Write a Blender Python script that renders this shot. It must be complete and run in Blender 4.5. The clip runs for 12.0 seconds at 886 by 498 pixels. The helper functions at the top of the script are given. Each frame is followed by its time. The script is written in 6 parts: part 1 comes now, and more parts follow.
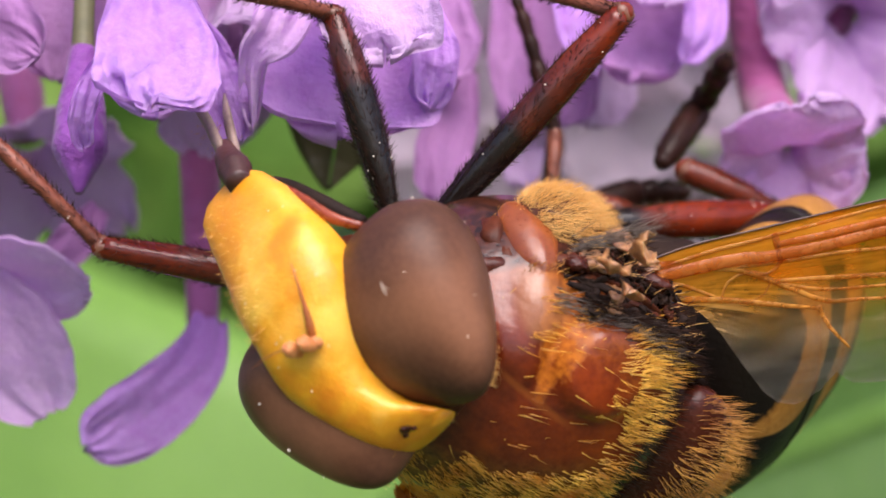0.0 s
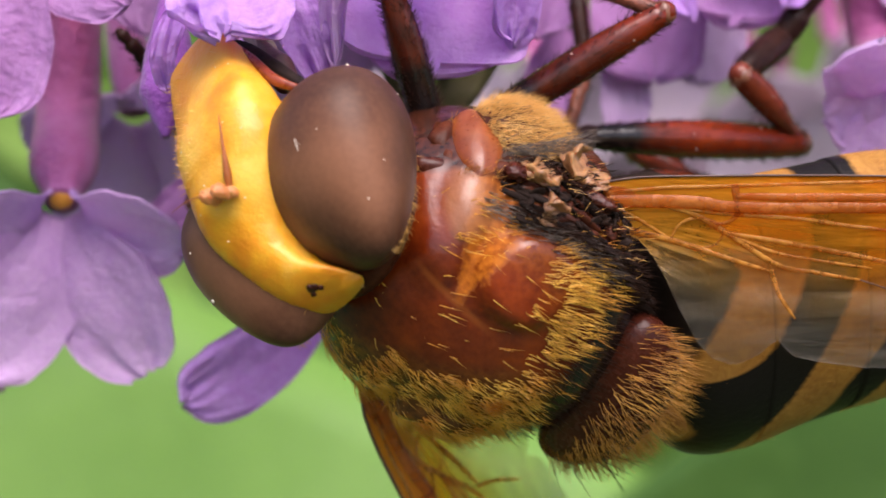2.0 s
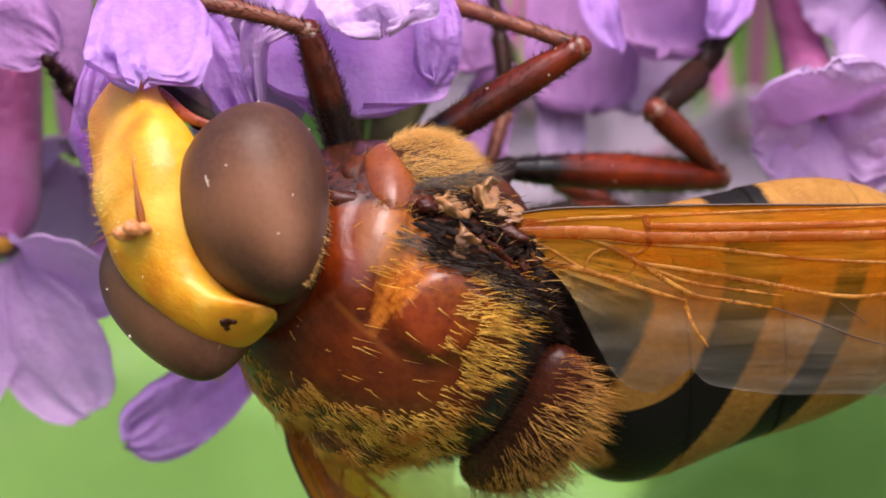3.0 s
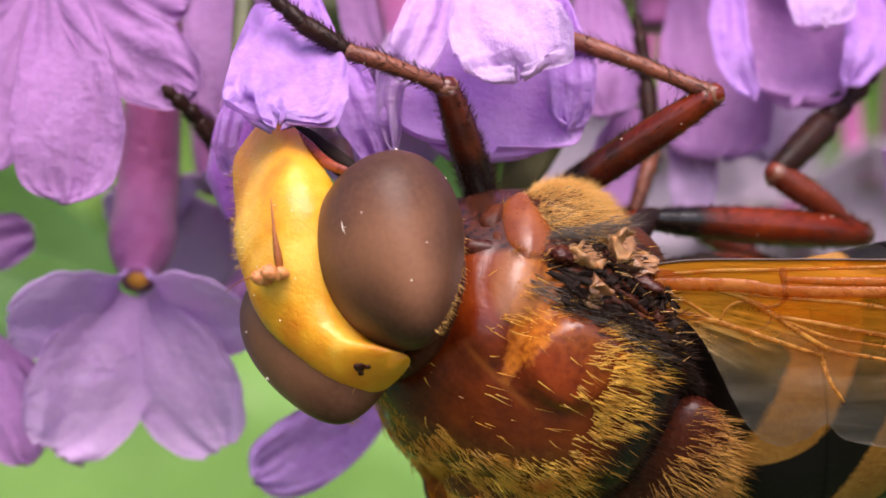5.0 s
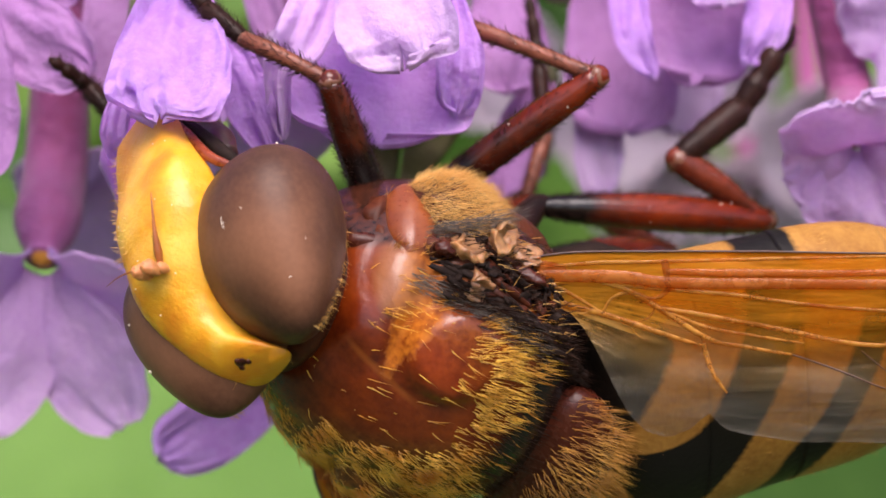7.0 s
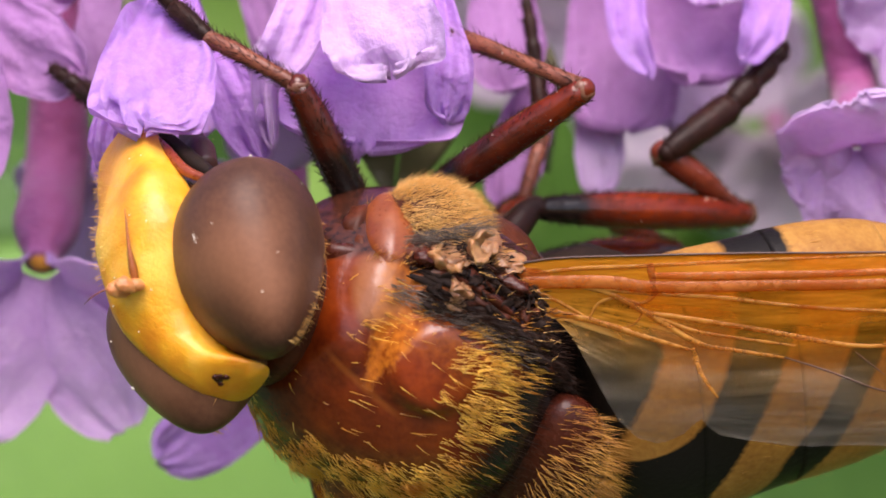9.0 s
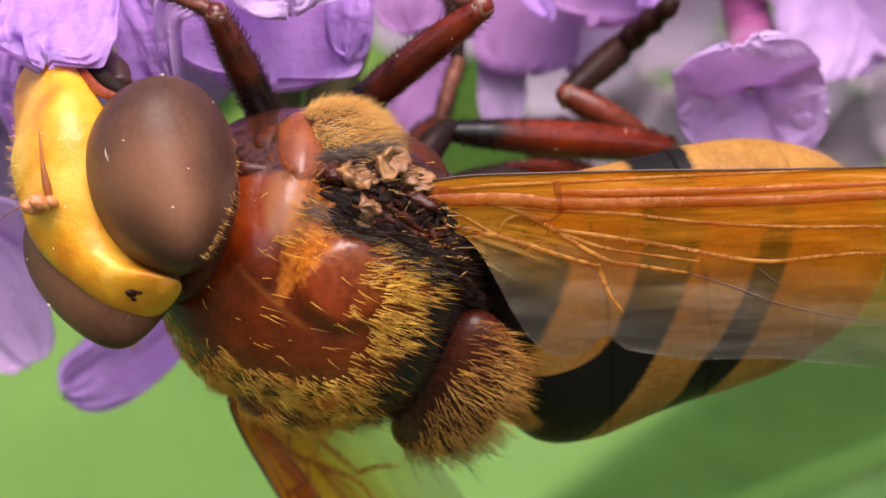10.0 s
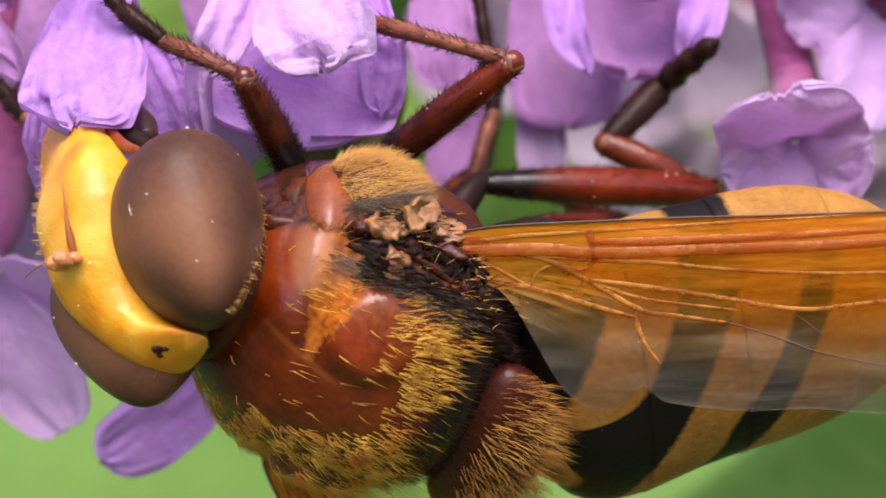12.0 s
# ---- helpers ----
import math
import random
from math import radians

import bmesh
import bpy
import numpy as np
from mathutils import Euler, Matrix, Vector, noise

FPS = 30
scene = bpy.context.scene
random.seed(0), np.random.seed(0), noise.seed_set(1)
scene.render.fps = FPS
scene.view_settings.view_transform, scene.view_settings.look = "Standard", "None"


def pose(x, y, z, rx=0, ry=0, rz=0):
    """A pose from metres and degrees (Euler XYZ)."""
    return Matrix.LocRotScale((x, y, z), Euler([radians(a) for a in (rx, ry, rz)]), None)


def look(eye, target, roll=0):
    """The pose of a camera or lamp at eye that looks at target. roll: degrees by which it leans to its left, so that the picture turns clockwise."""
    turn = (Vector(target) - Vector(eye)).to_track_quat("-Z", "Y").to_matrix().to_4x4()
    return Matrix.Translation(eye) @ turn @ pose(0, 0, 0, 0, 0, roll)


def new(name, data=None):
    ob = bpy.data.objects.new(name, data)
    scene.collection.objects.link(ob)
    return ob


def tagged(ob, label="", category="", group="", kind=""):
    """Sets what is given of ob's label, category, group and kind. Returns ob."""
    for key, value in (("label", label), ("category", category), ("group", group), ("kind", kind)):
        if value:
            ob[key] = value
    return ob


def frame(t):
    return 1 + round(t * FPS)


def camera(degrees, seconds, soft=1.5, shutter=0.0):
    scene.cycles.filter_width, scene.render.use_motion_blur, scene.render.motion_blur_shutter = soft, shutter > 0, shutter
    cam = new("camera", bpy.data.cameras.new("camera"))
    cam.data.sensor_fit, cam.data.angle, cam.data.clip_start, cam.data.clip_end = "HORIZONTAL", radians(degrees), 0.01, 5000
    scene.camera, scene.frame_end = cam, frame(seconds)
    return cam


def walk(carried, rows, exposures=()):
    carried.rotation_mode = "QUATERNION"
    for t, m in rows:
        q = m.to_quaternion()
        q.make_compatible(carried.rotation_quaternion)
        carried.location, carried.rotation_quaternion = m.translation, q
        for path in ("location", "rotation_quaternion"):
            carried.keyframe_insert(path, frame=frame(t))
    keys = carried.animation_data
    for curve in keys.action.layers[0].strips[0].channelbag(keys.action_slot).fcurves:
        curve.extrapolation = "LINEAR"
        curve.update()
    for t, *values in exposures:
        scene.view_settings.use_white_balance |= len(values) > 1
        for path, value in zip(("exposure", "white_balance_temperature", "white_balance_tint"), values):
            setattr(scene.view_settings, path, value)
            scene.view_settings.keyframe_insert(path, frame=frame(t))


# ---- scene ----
MM = 0.001

# Camera: seconds, place in millimetres, turn in degrees
CAMERA_ROWS = [
    (0.0, -6.67, -39.35, 0.87, 88.65, -1.16, -10.06),
    (0.3, -5.60, -39.68, 0.00, 89.13, -1.29, -9.85),
    (0.5, -5.03, -39.91, -0.23, 89.44, -1.38, -9.71),
    (0.8, -5.01, -39.23, -1.67, 91.30, -0.75, -9.32),
    (1.0, -6.05, -38.79, -1.70, 92.53, -0.34, -9.06),
    (1.2, -6.42, -38.86, -1.48, 93.56, -0.52, -8.43),
    (1.5, -5.57, -38.56, -2.25, 93.07, -0.06, -7.13),
    (1.7, -5.51, -38.75, -1.40, 92.25, -0.13, -6.18),
    (2.0, -4.44, -39.03, -1.94, 91.03, -0.23, -4.76),
    (2.2, -4.46, -39.02, -1.00, 90.50, -0.21, -4.85),
    (2.5, -3.58, -39.02, -1.41, 89.71, -0.19, -5.00),
    (2.7, -2.64, -39.39, -1.45, 90.54, 1.08, -4.04),
    (4.3, -3.24, -39.91, -1.66, 92.35, -0.11, -4.24),
    (4.5, -3.01, -39.95, -1.45, 92.53, -0.03, -2.29),
    (4.7, -3.26, -39.92, -1.50, 92.49, -0.08, -1.72),
    (5.0, -2.79, -39.87, -1.47, 92.42, -0.16, -0.87),
    (5.5, -1.96, -39.88, -0.59, 91.01, -0.67, 0.44),
    (5.8, -1.11, -39.90, -0.43, 90.66, -0.26, -0.02),
    (6.0, -0.46, -39.91, -0.03, 90.42, 0.01, -0.33),
    (6.3, -0.48, -39.71, -0.81, 89.71, -0.93, -0.41),
    (6.5, 0.00, -40.00, 0.00, 89.93, 0.00, -0.00),
    (6.8, 0.08, -40.04, -0.41, 89.78, -0.16, -0.37),
    (6.9, -0.19, -40.05, -0.65, 89.73, -0.22, -0.49),
    (7.0, -0.56, -40.04, 0.21, 89.72, 0.02, -0.57),
    (7.2, -0.66, -40.02, 1.12, 89.78, -0.05, 0.16),
    (7.5, 0.41, -39.99, 0.15, 89.87, -0.16, 1.27),
    (7.7, 1.25, -39.82, 0.00, 89.44, -0.24, 1.53),
    (9.3, 0.72, -39.76, 1.41, 88.05, 0.59, 1.03),
    (9.5, 1.16, -39.98, 1.10, 87.72, 0.52, 1.15),
    (9.7, 1.23, -40.23, 1.59, 87.61, 0.33, 0.44),
    (10.0, 1.43, -40.60, 0.78, 87.45, 0.05, -0.62),
    (10.2, 1.72, -40.60, 0.60, 87.63, 0.14, 0.17),
    (10.5, 1.52, -40.59, 1.38, 87.92, 0.28, 1.37),
    (10.8, 1.10, -40.43, 0.80, 88.04, 0.22, 1.68),
    (11.0, 1.45, -40.32, 1.14, 88.11, 0.19, 1.88),
    (11.2, 1.13, -40.23, 1.26, 87.95, 0.36, 1.27),
    (11.5, 0.74, -40.09, 1.39, 87.71, 0.62, 0.35),
    (11.8, 1.74, -39.93, 0.69, 88.43, 0.79, 0.70),
    (12.0, 1.87, -39.82, 0.79, 88.91, 0.90, 0.93),
]


def mm_pose(x, y, z, rx=0, ry=0, rz=0):
    return pose(x * MM, y * MM, z * MM, rx, ry, rz)


cam = camera(22.62, 12.0, soft=1.7)
cam.data.dof.use_dof = True
cam.data.dof.focus_distance = 38.3 * MM
cam.data.dof.aperture_fstop = 125.0
walk(cam, [(r[0], mm_pose(*r[1:])) for r in CAMERA_ROWS])

# ---- light: a bright overcast sky with a soft sun high behind the viewer ----
world = bpy.data.worlds.new("world")
scene.world = world
world.use_nodes = True
wn = world.node_tree
sky = wn.nodes.new("ShaderNodeTexSky")
sky.sky_type = "NISHITA"
sky.sun_disc = False
sky.sun_elevation, sky.sun_rotation = radians(55), radians(176)
sky.air_density, sky.dust_density = 1.0, 3.0
wn.links.new(sky.outputs[0], wn.nodes["Background"].inputs[0])
wn.nodes["Background"].inputs[1].default_value = 0.15
sun_data = bpy.data.lights.new("sun", "SUN")
sun_data.energy, sun_data.angle, sun_data.color = 2.7, radians(48), (1.0, 0.95, 0.90)
sun = new("sun", sun_data)
sun.matrix_world = look((0.06, -0.70, 1.0), (0, 0, 0))
scene.view_settings.exposure = 0.76
scene.view_settings.use_white_balance = True
scene.view_settings.white_balance_temperature = 6500
scene.view_settings.white_balance_tint = 22

# ---- materials ----
def material(name, rough=0.5, metal=0.0):
    m = bpy.data.materials.new(name)
    m.use_nodes = True
    b = m.node_tree.nodes["Principled BSDF"]
    b.inputs["Roughness"].default_value = rough
    b.inputs["Metallic"].default_value = metal
    return m, m.node_tree, b


def node(t, kind, **values):
    n = t.nodes.new(kind)
    for k, v in values.items():
        n.inputs[k].default_value = v
    return n


def coords(t, scale=1.0):
    """Object coordinates in millimetres times scale."""
    c = t.nodes.new("ShaderNodeTexCoord")
    v = t.nodes.new("ShaderNodeVectorMath")
    v.operation = "SCALE"
    v.inputs["Scale"].default_value = 1000.0 * scale
    t.links.new(c.outputs["Object"], v.inputs[0])
    return v.outputs[0]


def noise_tex(t, vec, scale, detail=4.0, rough=0.55):
    n = node(t, "ShaderNodeTexNoise", Scale=scale, Detail=detail, Roughness=rough)
    t.links.new(vec, n.inputs["Vector"])
    return n.outputs["Fac"]


def ramp(t, fac, stops):
    r = t.nodes.new("ShaderNodeValToRGB")
    e = r.color_ramp.elements
    while len(e) < len(stops):
        e.new(0.5)
    for el, (p, c) in zip(e, stops):
        el.position, el.color = p, (*c, 1)
    t.links.new(fac, r.inputs[0])
    return r.outputs[0]


def mix(t, fac, a, b, mode="MIX"):
    m = t.nodes.new("ShaderNodeMix")
    m.data_type, m.blend_type = "RGBA", mode
    for sock, v in ((m.inputs[0], fac), (m.inputs[6], a), (m.inputs[7], b)):
        if isinstance(v, (int, float)):
            sock.default_value = v
        elif isinstance(v, tuple):
            sock.default_value = (*v, 1)
        else:
            t.links.new(v, sock)
    return m.outputs[2]


def math_node(t, op, a, b=0.0, c=0.0):
    m = t.nodes.new("ShaderNodeMath")
    m.operation = op
    for sock, v in zip(m.inputs, (a, b, c)):
        if isinstance(v, (int, float)):
            sock.default_value = v
        else:
            t.links.new(v, sock)
    return m.outputs[0]


def bump(t, b, height, strength, distance_mm):
    n = node(t, "ShaderNodeBump", Strength=strength, Distance=distance_mm * MM)
    t.links.new(height, n.inputs["Height"])
    t.links.new(n.outputs[0], b.inputs["Normal"])


def linear(t, vec, x, y, z, offset):
    """x*X + y*Y + z*Z + offset of a vector."""
    d = t.nodes.new("ShaderNodeVectorMath")
    d.operation = "DOT_PRODUCT"
    d.inputs[1].default_value = (x, y, z)
    t.links.new(vec, d.inputs[0])
    return math_node(t, "ADD", d.outputs["Value"], offset)


def mottled(name, dark, light, rough=0.5, scale=1.5, fine=12.0, relief=0.4, depth=0.03, coat=0.0, sss=0.0):
    """A surface of two tones with stains at one scale and grain at another."""
    m, t, b = material(name, rough)
    v = coords(t)
    a, g = noise_tex(t, v, scale), noise_tex(t, v, fine, 6.0)
    col = mix(t, 0.35, ramp(t, a, [(0.3, dark), (0.7, light)]), ramp(t, g, [(0.3, dark), (0.7, light)]))
    t.links.new(col, b.inputs["Base Color"])
    t.links.new(ramp(t, g, [(0.2, (rough * 0.8,) * 3), (0.8, (min(1, rough * 1.25),) * 3)]), b.inputs["Roughness"])
    b.inputs["Coat Weight"].default_value = coat
    b.inputs["Coat Roughness"].default_value = 0.25
    if sss:
        b.inputs["Subsurface Weight"].default_value = sss
        b.inputs["Subsurface Radius"].default_value = (1, 0.4, 0.15)
        b.inputs["Subsurface Scale"].default_value = 0.25 * MM
    bump(t, b, g, relief, depth)
    return m


def make_eye():
    m, t, b = material("eye_facets", 0.42)
    v = coords(t)
    big = noise_tex(t, v, 0.6, 0.5)
    col = ramp(t, big, [(0.34, (0.055, 0.020, 0.010)), (0.5, (0.125, 0.049, 0.022)), (0.64, (0.22, 0.092, 0.044))])
    speck = noise_tex(t, v, 9.0, 3.0)
    col = mix(t, 0.25, col, ramp(t, speck, [(0.35, (0.06, 0.03, 0.022)), (0.7, (0.16, 0.08, 0.05))]))
    t.links.new(col, b.inputs["Base Color"])
    vor = node(t, "ShaderNodeTexVoronoi", Scale=34.0)
    t.links.new(v, vor.inputs["Vector"])
    bump(t, b, vor.outputs["Distance"], 0.25, 0.006)
    b.inputs["Specular IOR Level"].default_value = 0.2
    return m


def make_face():
    m, t, b = material("face_yellow", 0.36)
    v = coords(t)
    n = noise_tex(t, v, 0.9, 3.0)
    yellow = ramp(t, n, [(0.3, (0.64, 0.21, 0.006)), (0.48, (0.76, 0.34, 0.012)), (0.68, (0.84, 0.50, 0.07))])
    # amber at the mouth end and chestnut on the cheek behind it
    low = ramp(t, math_node(t, "ADD", linear(t, v, 0.05, 0, -0.55, -1.05), math_node(t, "MULTIPLY", n, 0.5)), [(0.25, (0, 0, 0)), (0.75, (1, 1, 1))])
    yellow = mix(t, math_node(t, "MULTIPLY", low, 0.6), yellow, (0.74, 0.27, 0.008))
    cheek = ramp(t, linear(t, v, -2.5, 0, -1.1, -0.15), [(0.4, (0, 0, 0)), (0.6, (1, 1, 1))])
    col = mix(t, cheek, yellow, (0.16, 0.03, 0.012))
    t.links.new(col, b.inputs["Base Color"])
    g = noise_tex(t, v, 16.0, 5.0)
    bump(t, b, math_node(t, "MULTIPLY_ADD", noise_tex(t, v, 2.2, 3.0), 3.0, g), 0.4, 0.03)
    b.inputs["Subsurface Weight"].default_value = 0.35
    b.inputs["Subsurface Radius"].default_value = (1.0, 0.5, 0.1)
    b.inputs["Subsurface Scale"].default_value = 0.3 * MM
    return m


def make_thorax():
    """Deep chestnut back, amber wedges between the swellings, dark rim; x forward, y left, z up."""
    m, t, b = material("thorax_chestnut", 0.3)
    v = coords(t)
    n, g = noise_tex(t, v, 0.7, 4.0), noise_tex(t, v, 7.0, 6.0)
    sp = t.nodes.new("ShaderNodeSeparateXYZ")
    t.links.new(v, sp.inputs[0])
    x, y, z = sp.outputs
    out = math_node(t, "ABSOLUTE", y)
    col = ramp(t, n, [(0.3, (0.050, 0.004, 0.001)), (0.48, (0.125, 0.013, 0.001)), (0.70, (0.27, 0.042, 0.002))])
    col = mix(t, 0.3, col, ramp(t, g, [(0.3, (0.03, 0.005, 0.002)), (0.75, (0.18, 0.034, 0.004))]))
    def blob(cx, cy, rx, ry, lo=0.75, hi=1.2):
        dx = math_node(t, "DIVIDE", math_node(t, "SUBTRACT", x, cx), rx)
        dy = math_node(t, "DIVIDE", math_node(t, "SUBTRACT", out, cy), ry)
        r = math_node(t, "SQRT", math_node(t, "ADD", math_node(t, "MULTIPLY", dx, dx), math_node(t, "MULTIPLY", dy, dy)))
        r = math_node(t, "ADD", r, math_node(t, "MULTIPLY", math_node(t, "SUBTRACT", n, 0.5), 0.6))
        return ramp(t, math_node(t, "MULTIPLY", r, 0.5), [(lo / 2, (1, 1, 1)), (hi / 2, (0, 0, 0))])

    # orange-red rear swelling, pale boss at the shoulder
    col = mix(t, math_node(t, "MULTIPLY", blob(-0.40, 1.95, 1.0, 0.75), 0.75), col, ramp(t, math_node(t, "ADD", math_node(t, "MULTIPLY", n, 0.7), math_node(t, "MULTIPLY", g, 0.3)), [(0.35, (0.085, 0.007, 0.002)), (0.65, (0.23, 0.030, 0.003))]))
    # amber wedge along the groove between the swellings, widening outwards, and the fine seam that leaves it
    wide = math_node(t, "MULTIPLY_ADD", math_node(t, "MAXIMUM", math_node(t, "SUBTRACT", out, 1.30), 0.0), 0.36, 0.11)
    off = math_node(t, "SUBTRACT", wide, math_node(t, "ABSOLUTE", math_node(t, "SUBTRACT", x, 0.55)))
    off = math_node(t, "ADD", off, math_node(t, "MULTIPLY", math_node(t, "SUBTRACT", g, 0.5), 0.25))
    wedge = ramp(t, math_node(t, "ADD", math_node(t, "MINIMUM", off, math_node(t, "SUBTRACT", out, 1.15)), 0.5), [(0.47, (0, 0, 0)), (0.62, (1, 1, 1))])
    col = mix(t, math_node(t, "MULTIPLY", wedge, 0.85), col, ramp(t, g, [(0.30, (0.18, 0.035, 0.003)), (0.68, (0.50, 0.16, 0.014))]))
    seam = math_node(t, "ABSOLUTE", math_node(t, "SUBTRACT", math_node(t, "SUBTRACT", out, 1.02), math_node(t, "MULTIPLY", x, 0.25)))
    seam = math_node(t, "MULTIPLY", ramp(t, seam, [(0.02, (0.35,) * 3), (0.09, (0, 0, 0))]), ramp(t, math_node(t, "MULTIPLY_ADD", math_node(t, "ABSOLUTE", math_node(t, "SUBTRACT", x, 0.6)), -1.0, 1.2), [(0.3, (0, 0, 0)), (0.7, (1, 1, 1))]))
    col = mix(t, seam, col, (0.30, 0.085, 0.012))
    col = mix(t, math_node(t, "MULTIPLY", blob(1.02, 2.34, 0.50, 0.34), 0.6), col, (0.30, 0.13, 0.055))
    # amber flank of the back behind the rear swelling
    side = math_node(t, "ADD", math_node(t, "ADD", math_node(t, "MULTIPLY", x, -0.45), math_node(t, "MULTIPLY", out, 0.9)), math_node(t, "MULTIPLY", math_node(t, "SUBTRACT", n, 0.5), 1.2))
    side = ramp(t, math_node(t, "SUBTRACT", side, 1.45), [(0.40, (0, 0, 0)), (0.80, (1, 1, 1))])
    col = mix(t, math_node(t, "MULTIPLY", side, 0.6), col, ramp(t, g, [(0.3, (0.09, 0.016, 0.002)), (0.7, (0.27, 0.070, 0.006))]))
    # dark rim of the back where the golden belt grows, and dull flanks below it
    ang = math_node(t, "ARCTAN2", z, y)
    lim = math_node(t, "MULTIPLY_ADD", x, -0.122, 1.57)
    belt = math_node(t, "ADD", math_node(t, "SUBTRACT", lim, ang), math_node(t, "MULTIPLY", math_node(t, "SUBTRACT", n, 0.5), 0.5))
    col = mix(t, ramp(t, math_node(t, "ADD", belt, 0.5), [(0.42, (0, 0, 0)), (0.62, (1, 1, 1))]), col, ramp(t, g, [(0.3, (0.05, 0.014, 0.003)), (0.7, (0.19, 0.060, 0.008))]))
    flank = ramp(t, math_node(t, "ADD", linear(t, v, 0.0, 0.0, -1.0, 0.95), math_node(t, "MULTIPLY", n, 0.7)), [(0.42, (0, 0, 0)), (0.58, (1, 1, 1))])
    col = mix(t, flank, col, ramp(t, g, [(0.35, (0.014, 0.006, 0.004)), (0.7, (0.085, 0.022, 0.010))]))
    rear = ramp(t, math_node(t, "ADD", linear(t, v, -0.8, 0, 0, -1.22), math_node(t, "MULTIPLY", n, 0.5)), [(0.40, (0, 0, 0)), (0.62, (1, 1, 1))])
    col = mix(t, rear, col, (0.010, 0.006, 0.005))
    t.links.new(col, b.inputs["Base Color"])
    t.links.new(mix(t, wedge, ramp(t, g, [(0.2, (0.11,) * 3), (0.8, (0.25,) * 3)]), (0.6, 0.6, 0.6)), b.inputs["Roughness"])
    t.links.new(mix(t, wedge, (0.36, 0.36, 0.36), (0.06, 0.06, 0.06)), b.inputs["Specular IOR Level"])
    b.inputs["Coat Weight"].default_value = 0.14
    b.inputs["Coat Roughness"].default_value = 0.12
    bump(t, b, math_node(t, "ADD", g, math_node(t, "MULTIPLY", n, 2.5)), 0.22, 0.05)
    return m


BANDS = ((-6.0, -3.72), (-2.45, -1.35), (-0.10, 0.62))


def make_tergite():
    """Amber plates with black bands; the bands bow forwards at the sides (mm from the front backwards)."""
    m, t, b = material("tergite_amber", 0.4)
    v = coords(t)
    n, g = noise_tex(t, v, 1.1, 4.0), noise_tex(t, v, 9.0, 5.0)
    amber = ramp(t, n, [(0.3, (0.23, 0.095, 0.018)), (0.7, (0.40, 0.195, 0.042))])
    col = mix(t, 0.3, amber, ramp(t, g, [(0.3, (0.17, 0.062, 0.012)), (0.7, (0.48, 0.25, 0.06))]))
    sep = t.nodes.new("ShaderNodeSeparateXYZ")
    t.links.new(v, sep.inputs[0])
    bow = math_node(t, "MULTIPLY", math_node(t, "MAXIMUM", math_node(t, "SUBTRACT", math_node(t, "ABSOLUTE", sep.outputs[1]), 2.3), 0.0), 0.35)
    # the black reaches forwards along the middle line
    mid_y = math_node(t, "SUBTRACT", sep.outputs[1], 0.38)
    bell = math_node(t, "EXPONENT", math_node(t, "MULTIPLY", math_node(t, "MULTIPLY", mid_y, mid_y), -3.6))
    # and thins out towards the right margin
    thin = math_node(t, "MAXIMUM", math_node(t, "MULTIPLY_ADD", sep.outputs[1], -1.0, -2.05), 0.0)
    along = math_node(t, "ADD", math_node(t, "ADD", linear(t, v, -1, 0.57, 0, 0), bow), math_node(t, "MULTIPLY", math_node(t, "SUBTRACT", g, 0.5), 0.16))
    for (lo, hi), reach in zip(BANDS, (0.0, 0.85, 0.08)):
        peak = math_node(t, "MULTIPLY", bell, reach)
        mid, half = (lo + hi) / 2, (hi - lo) / 2
        off = math_node(t, "SUBTRACT", math_node(t, "ABSOLUTE", math_node(t, "SUBTRACT", math_node(t, "ADD", along, peak), mid)), math_node(t, "SUBTRACT", math_node(t, "ADD", peak, half), math_node(t, "MULTIPLY", thin, 0.0 if reach > 0.5 else 0.8)))
        fac = ramp(t, math_node(t, "ADD", off, 0.5), [(0.44, (1, 1, 1)), (0.56, (0, 0, 0))])
        col = mix(t, fac, col, (0.009, 0.007, 0.006))
    t.links.new(col, b.inputs["Base Color"])
    bump(t, b, g, 0.5, 0.03)
    return m


